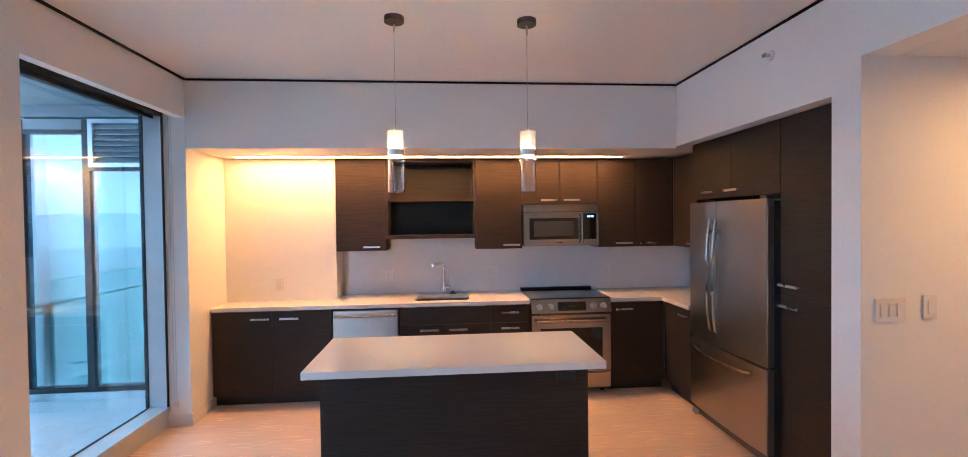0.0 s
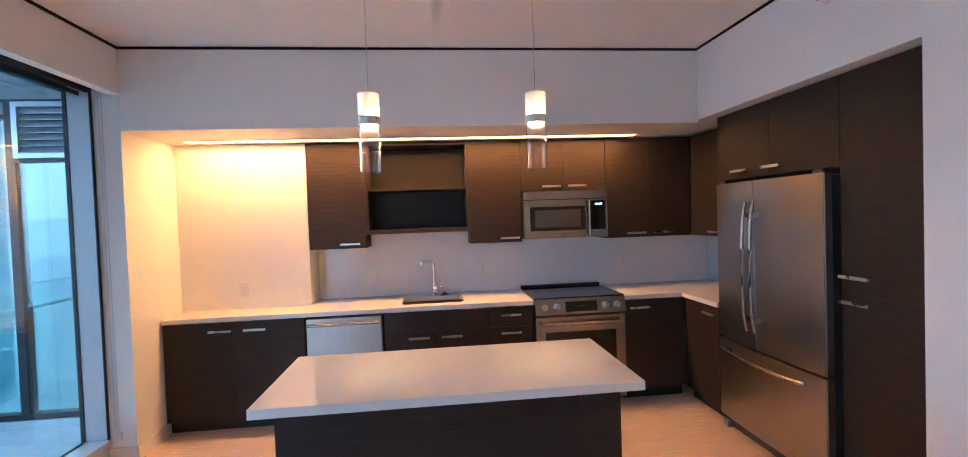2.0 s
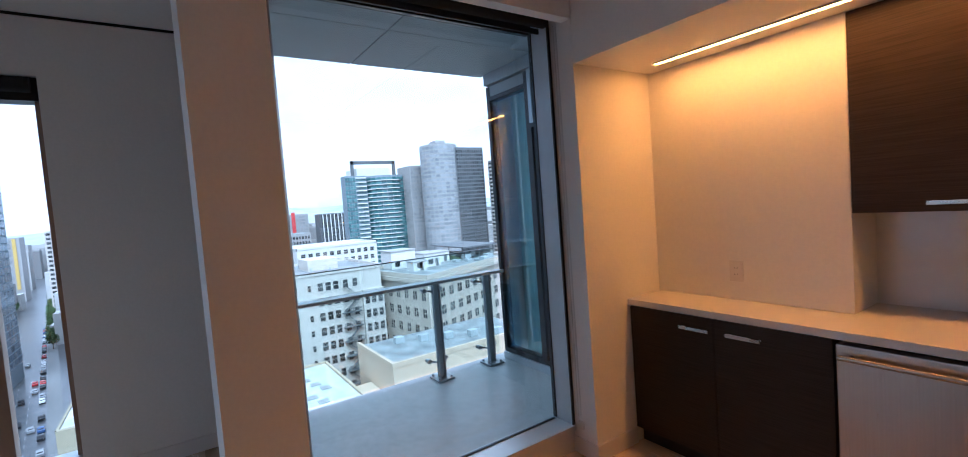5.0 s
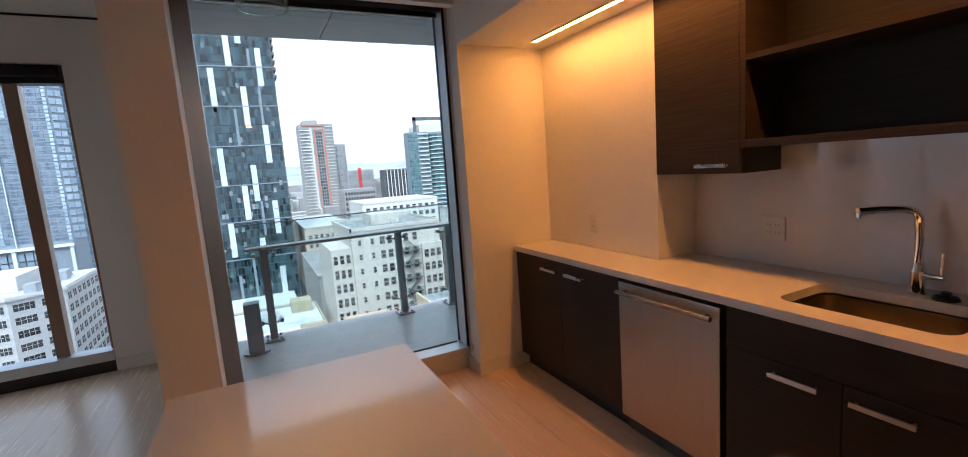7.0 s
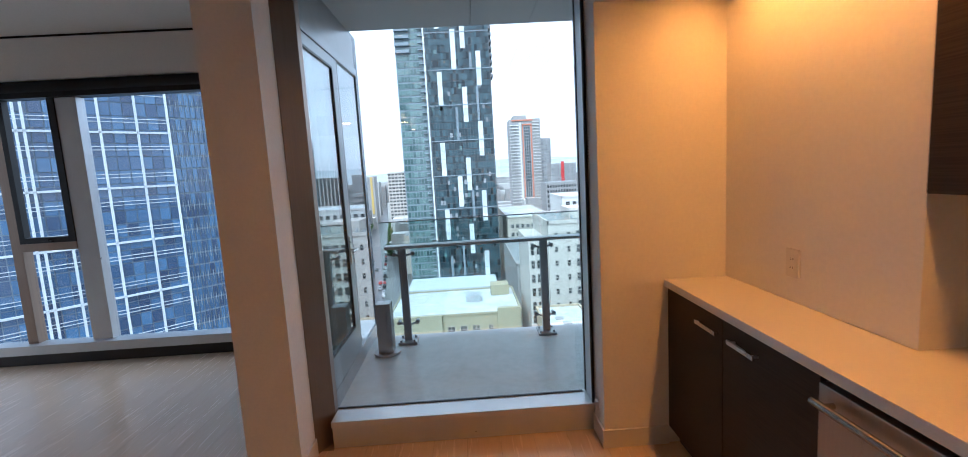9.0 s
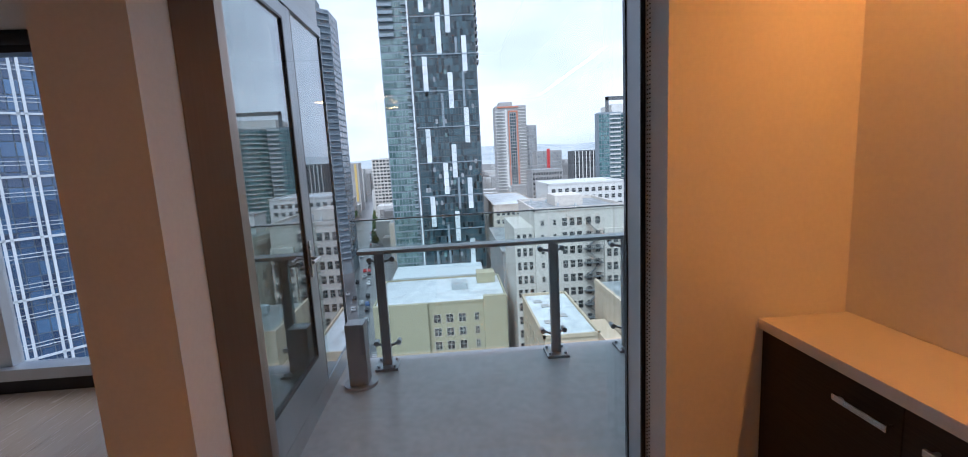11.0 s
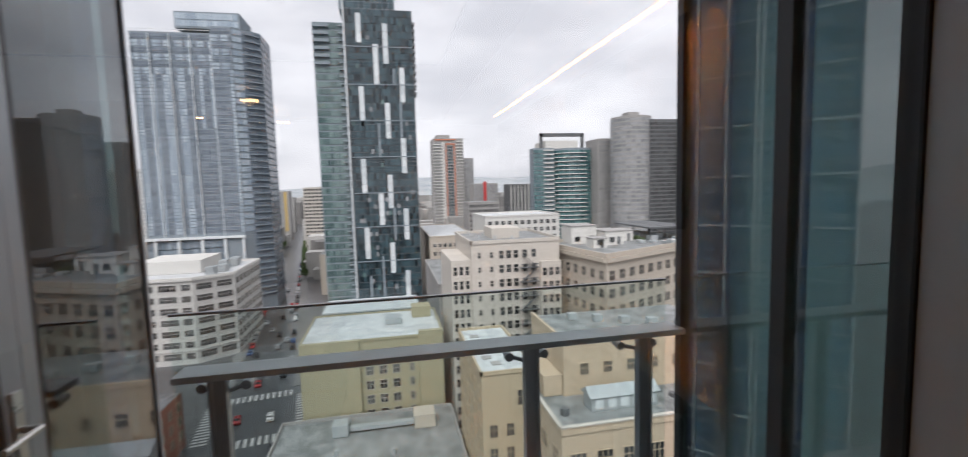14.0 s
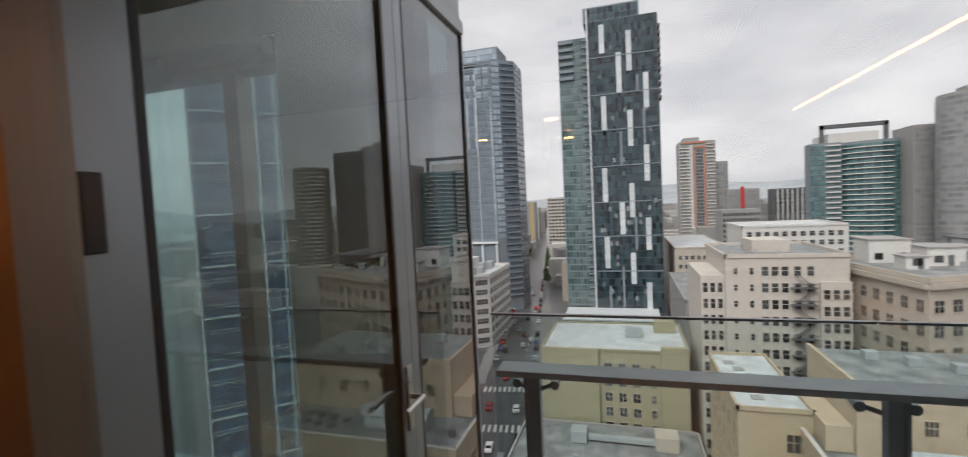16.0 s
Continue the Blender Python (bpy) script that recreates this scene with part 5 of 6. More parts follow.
# white grid building on the street corner
w1 = building("office_building", "white gridded office building with a chamfered corner", [(-218, -122), (-176, -122), (-176, -68), (-184, -57), (-218, -57)], -27.4, C_WHITE, R_WHITE, parapet=0.9)
windows(w1, (-176, -121.6), (-176, -72.4), -56, -28, 7, 7, 5.4, 2.2, panes=5, depth=0.12)
windows(w1, (-176, -72.2), (-176, -68.2), -56, -28, 1, 7, 2.8, 2.2, panes=3, depth=0.12)
windows(w1, (-176.2, -67.8), (-183.8, -57.2), -56, -28, 2, 7, 5.0, 2.2, panes=4, depth=0.12)
windows(w1, (-184.3, -57), (-217.7, -57), -56, -28, 7, 7, 3.2, 2.3, panes=2, depth=0.12)
for p_, q_ in (((-176, -122), (-176, -68)), ((-176, -68), (-184, -57)), ((-184, -57), (-218, -57))):
    band(w1, "cornice", p_, q_, -27.7, 0.7, 0.5, C_WHITE)
    band(w1, "string_course", p_, q_, -52.3, 0.5, 0.3, C_WHITE)
part("penthouse", B((-212, -190, -92, -70, -27.2, -22.5)), C_WHITE, w1)
for k in range(5):
    part("roof_unit", B((-214 + 7 * k, -210 + 7 * k, -66 + (k % 2) * 1.5, -63 + (k % 2) * 1.5, -27.25, -24.6 + 0.4 * (k % 3)), bev=0.1), HVAC, w1)

# olive building and the low roof before it
y1 = building("apartment_block", "olive yellow apartment block with a white roof", R(-134, -110, -22, 10.5), -33.2, C_OLIVE, R_WHITE, parapet=0.5)
part("pier", prism(bmesh.new(), R(-110, -108.6, 4.6, 10.2), GZ, -31.6), C_OLIVE, y1)
part("pier", prism(bmesh.new(), R(-110, -108.9, -22, -9), GZ, -32.6), C_OLIVE, y1)
windows(y1, (-110, -8.4), (-110, 0.8), -56, -35.2, 3, 6, 1.75, 2.1, frame_mat=C_CREAM, depth=0.10)
windows(y1, (-110, 1.6), (-110, 4.2), -56, -35.2, 1, 6, 1.1, 2.0, frame_mat=C_CREAM, depth=0.10)
part("roof_unit", B((-126, -121, -3, 1, -33.05, -31.5), bev=0.1), HVAC, y1)
part("roof_hut", B((-131, -126, 4, 9, -33.05, -30.2)), C_OLIVE, y1)
lo1 = building("low_building", "low flat-roofed building with ducts on its roof", R(-107.5, -62, -26, 11.5), -50, C_GREY, R_GREY, parapet=0.7)
part("duct", B((-101, -99.8, -11, 2.5, -49.4, -48.4), bev=0.1), HVAC, lo1, "long silver roof duct")
part("roof_hut", B((-103, -98.5, 2.5, 7.0, -49.8, -47.0)), C_BEIGE, lo1)
part("roof_unit", B((-102, -98.6, -14.5, -11.2, -49.8, -47.2), bev=0.15), HVAC, lo1)
for vx, vy in ((-92, -13), (-90, -2), (-84, -16), (-80, 3), (-75, -8)):
    part("vent_pipe", tube(bmesh.new(), (vx, vy, -49.9), (vx, vy, -48.7), 0.45, 0.35, seg=10), HVAC, lo1)

# white stepped apartment building with fire escapes
d1_ = building("apartment_building", "cream stone apartment building with fire escapes", R(-131, -105.5, 17.2, 38.5), -11.5, C_CREAM, R_GREY, parapet=0.8)
part("wing", prism(bmesh.new(), R(-128, -106.5, 12.6, 17.198), GZ, -15.2), C_CREAM, d1_)
part("wing", prism(bmesh.new(), R(-125, -104.6, 33.5, 38.6), GZ, -16.2), C_CREAM, d1_)
windows(d1_, (-106.5, 12.8), (-106.5, 17.0), -56, -16, 3, 12, 0.95, 2.0, frame_mat=C_CREAM, panes=1, depth=0.10)
windows(d1_, (-105.5, 17.6), (-105.5, 20.4), -56, -12.5, 1, 13, 0.8, 1.3, frame_mat=C_CREAM, panes=1, depth=0.10)
windows(d1_, (-105.5, 20.6), (-105.5, 23.2), -56, -12.5, 1, 13, 0.8, 1.4, frame_mat=C_CREAM, panes=1, depth=0.10)
windows(d1_, (-105.5, 23.4), (-105.5, 28.6), -56, -12.5, 3, 13, 1.25, 1.9, frame_mat=C_CREAM, panes=1, depth=0.10)
windows(d1_, (-105.5, 28.8), (-105.5, 33.2), -56, -12.5, 2, 13, 1.2, 1.9, frame_mat=C_CREAM, panes=1, depth=0.10)
windows(d1_, (-104.6, 33.7), (-104.6, 38.4), -56, -17, 3, 12, 1.15, 1.9, frame_mat=C_CREAM, panes=1, depth=0.10)
for k in range(11):
    z = -17.5 - 3.35 * k
    bm = B((-105.5, -104.1, 28.6, 33.0, z, z + 0.12), (-104.15, -104.05, 28.6, 33.0, z + 0.9, z + 1.0))
    for j in range(9):
        box(bm, -104.14, -104.06, 28.62 + j * 0.54, 28.70 + j * 0.54, z + 0.12, z + 0.9)
    st_ = box(bmesh.new(), -2.2, 2.2, -0.35, 0.35, -0.06, 0.06)
    part("fire_escape", bm, C_DARK, d1_, "dark iron fire escape landing")
    bmesh.ops.transform(st_, matrix=Matrix.Translation((-104.7, 30.8, z + 1.75)) @ Matrix.Rotation(radians(90), 4, "Z") @ Matrix.Rotation(radians(-42 if k % 2 else 42), 4, "Y"), verts=st_.verts)
    part("fire_stair", st_, C_DARK, d1_)
part("roof_hut", B((-124, -114, 24, 31, -11.4, -8.8)), C_CREAM, d1_)

# long beige stone building, its corner towards us
BC, BL, BR = (-91, 43.5), (-117, 38.7), (-107, 78)
b1 = building("stone_building", "long beige stone building with a flat grey roof", [BL, BC, BR, (-134, 74)], -14, C_BEIGE, R_GREY, parapet=0.9)
windows(b1, BL, BC, -55, -16, 8, 10, 1.6, 2.1, frame_mat=C_BEIGE, depth=0.12)
windows(b1, BC, BR, -55, -16, 11, 10, 1.9, 2.1, frame_mat=C_BEIGE, depth=0.12)
band(b1, "cornice", BL, BC, -15.0, 0.9, 0.7, C_BEIGE)
band(b1, "cornice", BC, BR, -15.0, 0.9, 0.7, C_BEIGE)
for x0_, x1_, y0_, y1_, h_ in ((-121, -114, 45, 52, 4.6), (-117, -109, 52.2, 57, 3.4), (-121, -115, 57.2, 63, 2.8), (-109, -105, 47, 50.5, 2.2)):
    ph = part("penthouse", B((x0_, x1_, y0_, y1_, -13.9, -13.9 + h_)), C_WHITE, b1, "white rooftop penthouse")
    part("coping", B((x0_ - 0.2, x1_ + 0.2, y0_ - 0.2, y1_ + 0.2, -13.89 + h_, -13.65 + h_)), C_GREY, ph)
    part("penthouse_window", B((x1_ - 0.02, x1_ + 0.06, y0_ + 1.0, y0_ + 2.4, -13.2, -11.9)), G_WIN, ph)
    part("penthouse_door", B((x1_ - 0.02, x1_ + 0.06, y1_ - 1.7, y1_ - 0.8, -13.8, -11.8)), C_DARK, ph)
for k in range(4):
    part("skylight", B((-112 + 2 * k, -109.5 + 2 * k, 62 + 2.4 * k, 63.6 + 2.4 * k, -13.9, -13.2), bev=0.1), HVAC, b1)

cp_ = part("roof_canopy", B((-132, -112, 66, 78, -10.6, -10.2)), C_DARK, b1, "dark flat roof canopy on posts")
for px_ in (-131, -122, -113):
    for py_ in (67, 72, 77):
        part("canopy_post", B((px_ - 0.12, px_ + 0.12, py_ - 0.12, py_ + 0.12, -13.9, -10.61)), C_DARK, cp_)
for k in range(8):
    part("roof_planter", B((-131 + 2.4 * k, -129.4 + 2.4 * k, 64.2, 65.2, -13.9, -12.7 - 0.25 * (k % 3)), bev=0.2), material("roof_greenery", (0.07, 0.10, 0.04), 0.9, amount=0.5, scale=(3, 3, 3)) if k == 0 else bpy.data.materials["roof_greenery"], b1, "clipped green roof planting")

# tan building and the peach one with a roof terrace
n1 = building("tan_building", "narrow tan brick building with a flat roof", R(-96, -72, 12.4, 21.6), -28.5, C_TAN, R_WHITE, parapet=0.6)
windows(n1, (-72, 18.0), (-72, 21.2), -35.5, -30, 1, 1, 2.6, 2.6, frame_mat=C_TAN, panes=3, depth=0.12)
windows(n1, (-72, 12.8), (-72, 21.2), -56, -36, 3, 5, 1.3, 2.2, frame_mat=C_TAN, depth=0.12)
windows(n1, (-96, 12.4), (-72, 12.4), -56, -30, 6, 6, 1.5, 2.2, frame_mat=C_TAN, depth=0.12)
for k in range(6):
    part("roof_patch", B((-92 + 3 * k, -90.4 + 3 * k, 14 + (k * 5) % 4, 15.6 + (k * 5) % 4, -28.38, -28.2)), C_GREY, n1)
p1 = building("terrace_building", "peach stucco building with a roof terrace", R(-80, -57, 20.2, 52), -31.5, C_PEACH, R_GREY, parapet=1.0)
part("upper_storey", prism(bmesh.new(), R(-84, -67.5, 24.6, 54), -31.4, -23), C_PEACH, p1)
part("upper_roof", B((-83.5, -68, 25.1, 53.5, -22.99, -22.85)), R_GREY, p1)
part("upper_parapet", B((-67.9, -67.4, 24.5, 54, -22.98, -22.2), (-84, -67.9, 24.5, 25.0, -22.98, -22.2)), C_PEACH, p1)
windows(p1, (-67.5, 26.0), (-67.5, 50), -30, -24.5, 6, 1, 1.4, 1.9, frame_mat=C_PEACH, panes=3, depth=0.12)
windows(p1, (-57, 20.6), (-57, 51.5), -56, -33.2, 8, 5, 2.3, 2.4, frame_mat=C_PEACH, panes=3, depth=0.12)
windows(p1, (-80, 20.2), (-57, 20.2), -56, -33.2, 5, 5, 2.2, 2.4, frame_mat=C_PEACH, panes=3, depth=0.12)
bm = prism(bmesh.new(), R(-64.5, -61.5, 26.5, 37), -31.35, -29.2)
vt = [bm.verts.new(v) for v in ((-64.8, 26.2, -29.2), (-61.2, 26.2, -29.2), (-63, 26.2, -28.0), (-64.8, 37.3, -29.2), (-61.2, 37.3, -29.2), (-63, 37.3, -28.0))]
for f in ((0, 1, 2), (5, 4, 3), (1, 4, 5, 2), (0, 2, 5, 3), (0, 3, 4, 1)):
    bm.faces.new([vt[i] for i in f])
part("skylight_house", bm, HVAC, p1, "grey metal rooftop skylight house")
for k in range(5):
    part("skylight_window", B((-61.49, -61.4, 27.1 + 2.0 * k, 28.3 + 2.0 * k, -30.9, -29.5)), C_PANEL, p1)
part("stair_ramp", B((-78, -68, 21.5, 24.5, -31.3, -28.0)), C_PEACH, p1)
part("roof_fan", tube(bmesh.new(), (-62, 22.6, -31.3), (-62, 22.6, -30.3), 0.6, seg=14), C_DARK, p1)

for k in range(7):
    part("roof_vent", tube(bmesh.new(), (-126 + 2.6 * k, 20 + (k * 3.7) % 14, -11.4), (-126 + 2.6 * k, 20 + (k * 3.7) % 14, -10.4), 0.35, 0.3, seg=10), HVAC, d1_)
for k in range(6):
    part("roof_unit", B((-130 + 5 * k, -127.6 + 5 * k, 63 + (k * 4.3) % 9, 65 + (k * 4.3) % 9, -13.9, -12.5), bev=0.1), HVAC, b1)
for k in range(5):
    part("roof_unit", B((-80 + 2.2 * k, -78.6 + 2.2 * k, 30 + 4 * k, 31.6 + 4 * k, -22.84, -21.6), bev=0.08), HVAC, p1)
for k in range(9):
    part("terrace_planter", B((-66 + (k * 2.3) % 5, -65 + (k * 2.3) % 5, 39 + 1.3 * k, 40 + 1.3 * k, -31.38, -30.7), bev=0.05), C_DARK, p1)
part("parapet_cap", B((-57.25, -56.65, 20.1, 52.1, -30.49, -30.3)), C_CREAM, p1)
part("parapet_cap", B((-80, -57, 19.9, 20.45, -30.49, -30.3)), C_CREAM, p1)

# long white building and the far towers
f1 = building("office_building", "long low white office building", R(-240, -210, 42, 78), -12.5, C_WHITE, R_WHITE, parapet=0.8)
windows(f1, (-210, 43), (-210, 77), -24, -13.5, 11, 3, 1.9, 1.9, panes=1, depth=0.12)
f1b = building("office_building", "grey warehouse block with a flat roof", R(-205, -150, 14, 30), -30, C_GREY, R_GREY, parapet=0.6)
f1c = building("office_building", "low white-roofed building beside the street", R(-300, -225, 18, 40), -22, C_BEIGE, R_WHITE, parapet=0.6)
windows(f1c, (-225, 19), (-225, 39), -40, -24, 8, 4, 1.6, 1.8, panes=1, depth=0.12)

t3 = building("apartment_tower", "grey apartment tower with orange panels", R(-525, -497, 47.5, 80), 53.5, C_GREY, R_GREY)
add_cells("window_panes", t3, G_GREY, (-497, 48), (-497, 60), -35, 50, 5, 26, 0.8, 1.2, 0.3)
add_cells("balcony_slabs", t3, C_WHITE, (-497, 47.8), (-497, 55), -35, 49, 1, 26, 0.2, 2.4, 1.2)
part("white_pier", B((-497, -496.3, 57.5, 59.5, -35, 50)), C_WHITE, t3)
part("crown", prism(bmesh.new(), R(-520, -499, 52, 66), 53.6, 57.5), C_GREY, t3)
add_cells("window_panes", t3, G_DARK, (-497, 62.5), (-497, 69), -35, 46, 3, 25, 0.6, 0.9, 0.3)
add_cells("balcony_slabs", t3, C_WHITE, (-497, 71.5), (-497, 79.5), -35, 52, 1, 27, 0.2, 2.6, 1.0)
part("orange_strip", B((-497, -496.4, 60.8, 61.9, -30, 47)), C_ORANGE, t3)
part("orange_strip", B((-497, -496.4, 69.6, 71.0, -34, 47)), C_ORANGE, t3)
part("orange_cap", B((-497, -496.2, 50, 72, 51.6, 53)), C_ORANGE, t3)
part("orange_cap", B((-497, -496.2, 61.0, 71.0, 47.01, 48.4)), C_ORANGE, t3)
add_cells("balcony_slabs", t3, C_WHITE, (-497, 54.8), (-497, 57.3), -35, 49, 1, 26, 0.1, 1.9, 0.6)
part("side_wing", prism(bmesh.new(), R(-520, -500, 80.01, 91), GZ, 33), C_GREY, t3)
add_cells("window_panes", t3, G_GREY, (-500, 80.6), (-500, 90.6), -35, 32, 4, 21, 0.7, 0.9, 0.3)


def round_tower(name, label, cx, cy, r, top, wall, glass, floors, bays, slab_mat, z0=GZ, slab=0.9, proud=0.5):
    seg = bays
    foot = [(cx + r * math.cos(2 * math.pi * k / seg), cy + r * math.sin(2 * math.pi * k / seg)) for k in range(seg)]
    b = building(name, label, foot, top, wall, R_GREY)
    vs, fs = [], []
    for k in range(seg):
        p, q = foot[k], foot[(k + 1) % seg]
        if max(p[0], q[0]) < cx - r * 0.2:
            continue
        v, f = cells(p, q, -40, top - 1, 1, floors, 0.5, 1.0, 0.25)
        n = len(vs)
        vs += v
        fs += [tuple(i + n for i in g_) for g_ in f]
    o = ORIGIN[b]
    ob = new("window_panes", mesh_from("window_panes", [(x - o.x, y - o.y, z - o.z) for x, y, z in vs], fs, glass))
    ob.parent = b
    tagged(ob, kind="stuff")
    bm = bmesh.new()
    for k in range(floors):
        z = -40 + (top + 39) * k / floors
        prism(bm, [(cx + (x - cx) * (1 + proud / r), cy + (y - cy) * (1 + proud / r)) for x, y in foot], z - slab / 2, z + slab / 2)
    tagged(part("floor_slabs", bm, slab_mat, b), kind="stuff")
    return b


t4 = building("apartment_tower", "teal glass apartment tower with white balconies", R(-345, -335, 106.0, 122), 29, C_SLATE, R_GREY)
add_cells("window_panes", t4, G_TEAL, (-335, 105.8), (-335, 113.5), -40, 28, 4, 22, 0.4, 0.6, 0.3)
add_cells("balcony_slabs", t4, C_WHITE, (-335, 113.8), (-335, 121.5), -40, 29, 1, 22, 0.2, 2.3, 1.3)
add_cells("window_panes", t4, G_TEAL, (-335, 113.8), (-335, 121.5), -40, 28, 4, 22, 0.4, 0.9, 0.2)
t4b = round_tower("apartment_tower", "rounded teal glass apartment tower with white slabs", -345, 139, 17.5, 28.5, C_SLATE, G_TEAL, 22, 28, G_TEAL, slab=0.35, proud=0.2)
bm = bmesh.new()
for k in range(22):
    z = -40 + 3.08 * k
    foot = [(-345 + 18.6 * math.cos(radians(a)), 139 + 18.6 * math.sin(radians(a))) for a in range(-62, 20, 8)]
    prism(bm, foot + [(-345 + 15 * math.cos(radians(16)), 139 + 15 * math.sin(radians(16))), (-345 + 15 * math.cos(radians(-60)), 139 + 15 * math.sin(radians(-60)))], z, z + 0.55)
tagged(part("balcony_slabs", bm, C_WHITE, t4b), kind="stuff")
part("crown", prism(bmesh.new(), R(-365, -340, 117, 143), 28.8, 35), C_WHITE, t4b)
part("crown_frame", B((-342, -340, 113, 115, 28.8, 40.5), (-342, -340, 146, 148, 28.8, 40.5), (-342, -340, 113, 148, 38.0, 40.5)), C_DARK, t4b, "dark rooftop frame")
t5 = round_tower("office_tower", "grey rounded concrete office tower", -300, 165, 13.5, 46, C_GREY, G_GREY, 30, 26, C_GREY, slab=1.0, proud=0.25)
part("roof_hut", B((-305, -296, 161, 169, 46.2, 49.5)), C_GREY, t5)
t5b = building("office_tower", "plain dark grey office tower", R(-320, -288, 172, 196), 43.5, C_DARK, R_GREY)
add_cells("window_panes", t5b, G_WIN, (-288, 172.5), (-288, 195.5), -40, 42, 12, 30, 0.6, 1.0, 0.15)
t5c = building("office_tower", "pale grey slab office tower", R(-340, -318, 149.5, 170), 34, C_GREY, R_GREY)
add_cells("window_panes", t5c, G_GREY, (-318, 150), (-318, 169.5), -40, 33, 9, 24, 0.8, 1.3, 0.15)
t6 = round_tower("office_tower", "pale round apartment tower with many slabs", -280, 209, 12, 33, C_GREY, G_WIN, 26, 24, C_CREAM, slab=1.3, proud=0.4)
t7 = building("apartment_tower", "white apartment tower with dark balconies", R(-475, -455, -77, -59.5), 5.5, C_CREAM, R_GREY)
add_cells("window_panes", t7, G_WIN, (-455, -76.5), (-455, -60), -50, 5, 5, 17, 1.0, 1.6, 0.2)
t8 = building("apartment_tower", "grey tower with a yellow side panel", R(-620, -600, -134, -118), 3, C_GREY, R_GREY)
add_cells("window_panes", t8, G_GREY, (-600, -133), (-600, -124), -50, 2, 4, 16, 0.6, 1.0, 0.2)
part("yellow_strip", B((-600, -599.4, -123, -120.5, -45, 2)), material("yellow_panel_facade", (0.55, 0.38, 0.10), 0.7), t8)
t9 = building("office_building", "brown brick office block", R(-365, -340, 57, 80), -9.5, C_GREY, R_GREY)
add_cells("window_panes", t9, G_WIN, (-340, 57.5), (-340, 79.5), -50, -10.5, 11, 11, 0.8, 1.6, 0.2)
ta = building("apartment_tower", "pale apartment block with a red stripe", R(-480, -460, 83, 108), 5, C_GREY, R_GREY)
add_cells("window_panes", ta, G_GREY, (-460, 83.5), (-460, 107.5), -45, 4, 9, 16, 0.7, 1.1, 0.2)
part("red_stripe", B((-460, -459.2, 93, 96, -20, 7)), material("red_panel_facade", (0.5, 0.05, 0.05), 0.7), ta)
tb = building("apartment_tower", "dark apartment block with white fins", R(-460, -440, 114, 136), 3.5, C_DARK, R_GREY)
add_cells("white_fins", tb, C_WHITE, (-440, 114.5), (-440, 135.5), -45, 3, 6, 1, 2.6, 0.2, 0.4)
add_cells("window_panes", tb, G_WIN, (-440, 114.5), (-440, 135.5), -45, 3, 12, 15, 0.5, 0.9, 0.2)

# blue glass tower beyond the living room window
N0, N1, N2 = (-55.8, -64.5), (-74.6, -46.6), (-80.4, -41.5)
nt = building("glass_tower", "blue glass tower with white gridlines near the flat", [N0, N1, N2, (-112, -72), (-86, -96)], 75, C_SLATE, R_GREY)
add_cells("window_panes", nt, G_NAVY, N0, N1, -50, 75, 18, 64, 0.12, 0.14, 0.12)
add_cells("window_panes", nt, G_NAVY, N1, N2, -50, 75, 10, 64, 0.16, 0.28, 0.12)
add_cells("window_frames", nt, C_SLATE, N1, N2, -50, 75, 10, 32, 0.86, 2.2, 0.2)
for za in range(-46, 75, 8):
    band(nt, "white_ledge", N0, N1, za, 0.30, 0.35, C_PANEL)
for za in range(-50, 75, 4):
    band(nt, "thin_ledge", N0, N1, za + 1.6, 0.09, 0.2, C_PANEL)
    band(nt, "thin_ledge", N0, N1, za + 2.1, 0.09, 0.2, C_PANEL)
for f in (0.0, 0.26, 0.33, 0.36, 0.47, 0.50, 0.66, 0.83, 0.985):
    a = (N0[0] + (N1[0] - N0[0]) * f, N0[1] + (N1[1] - N0[1]) * f)
    b = (a[0] + (N1[0] - N0[0]) * 0.012, a[1] + (N1[1] - N0[1]) * 0.012)
    band(nt, "white_fin", a, b, -50, 125, 0.35, C_PANEL)
nc = building("apartment_tower", "pale grey apartment tower far down the street", R(-420, -400, -205, -180), 22, C_WHITE, R_GREY)
add_cells("window_panes", nc, G_GREY, (-400, -204), (-400, -181), -45, 21, 8, 22, 0.8, 1.2, 0.2)
nd = building("brick_building", "red brick block behind the white office building", R(-240, -222, -150, -116), -14, C_BRICK, R_GREY)
s1 = building("street_building", "long low beige building along the street", R(-420, -275, -40, -24), -34, C_BEIGE, R_GREY)
windows(s1, (-420, -40), (-275, -40), -55, -36, 24, 5, 2.4, 2.4, frame_mat=C_BEIGE, depth=0.12)
bl1 = building("brick_building", "red brick corner building with shop windows", R(-118, -84, -76, -50), -44, C_BRICK, R_GREY)
windows(bl1, (-84, -50), (-118, -50), -55, -45, 8, 3, 1.8, 2.0, frame_mat=C_TAN, depth=0.12)

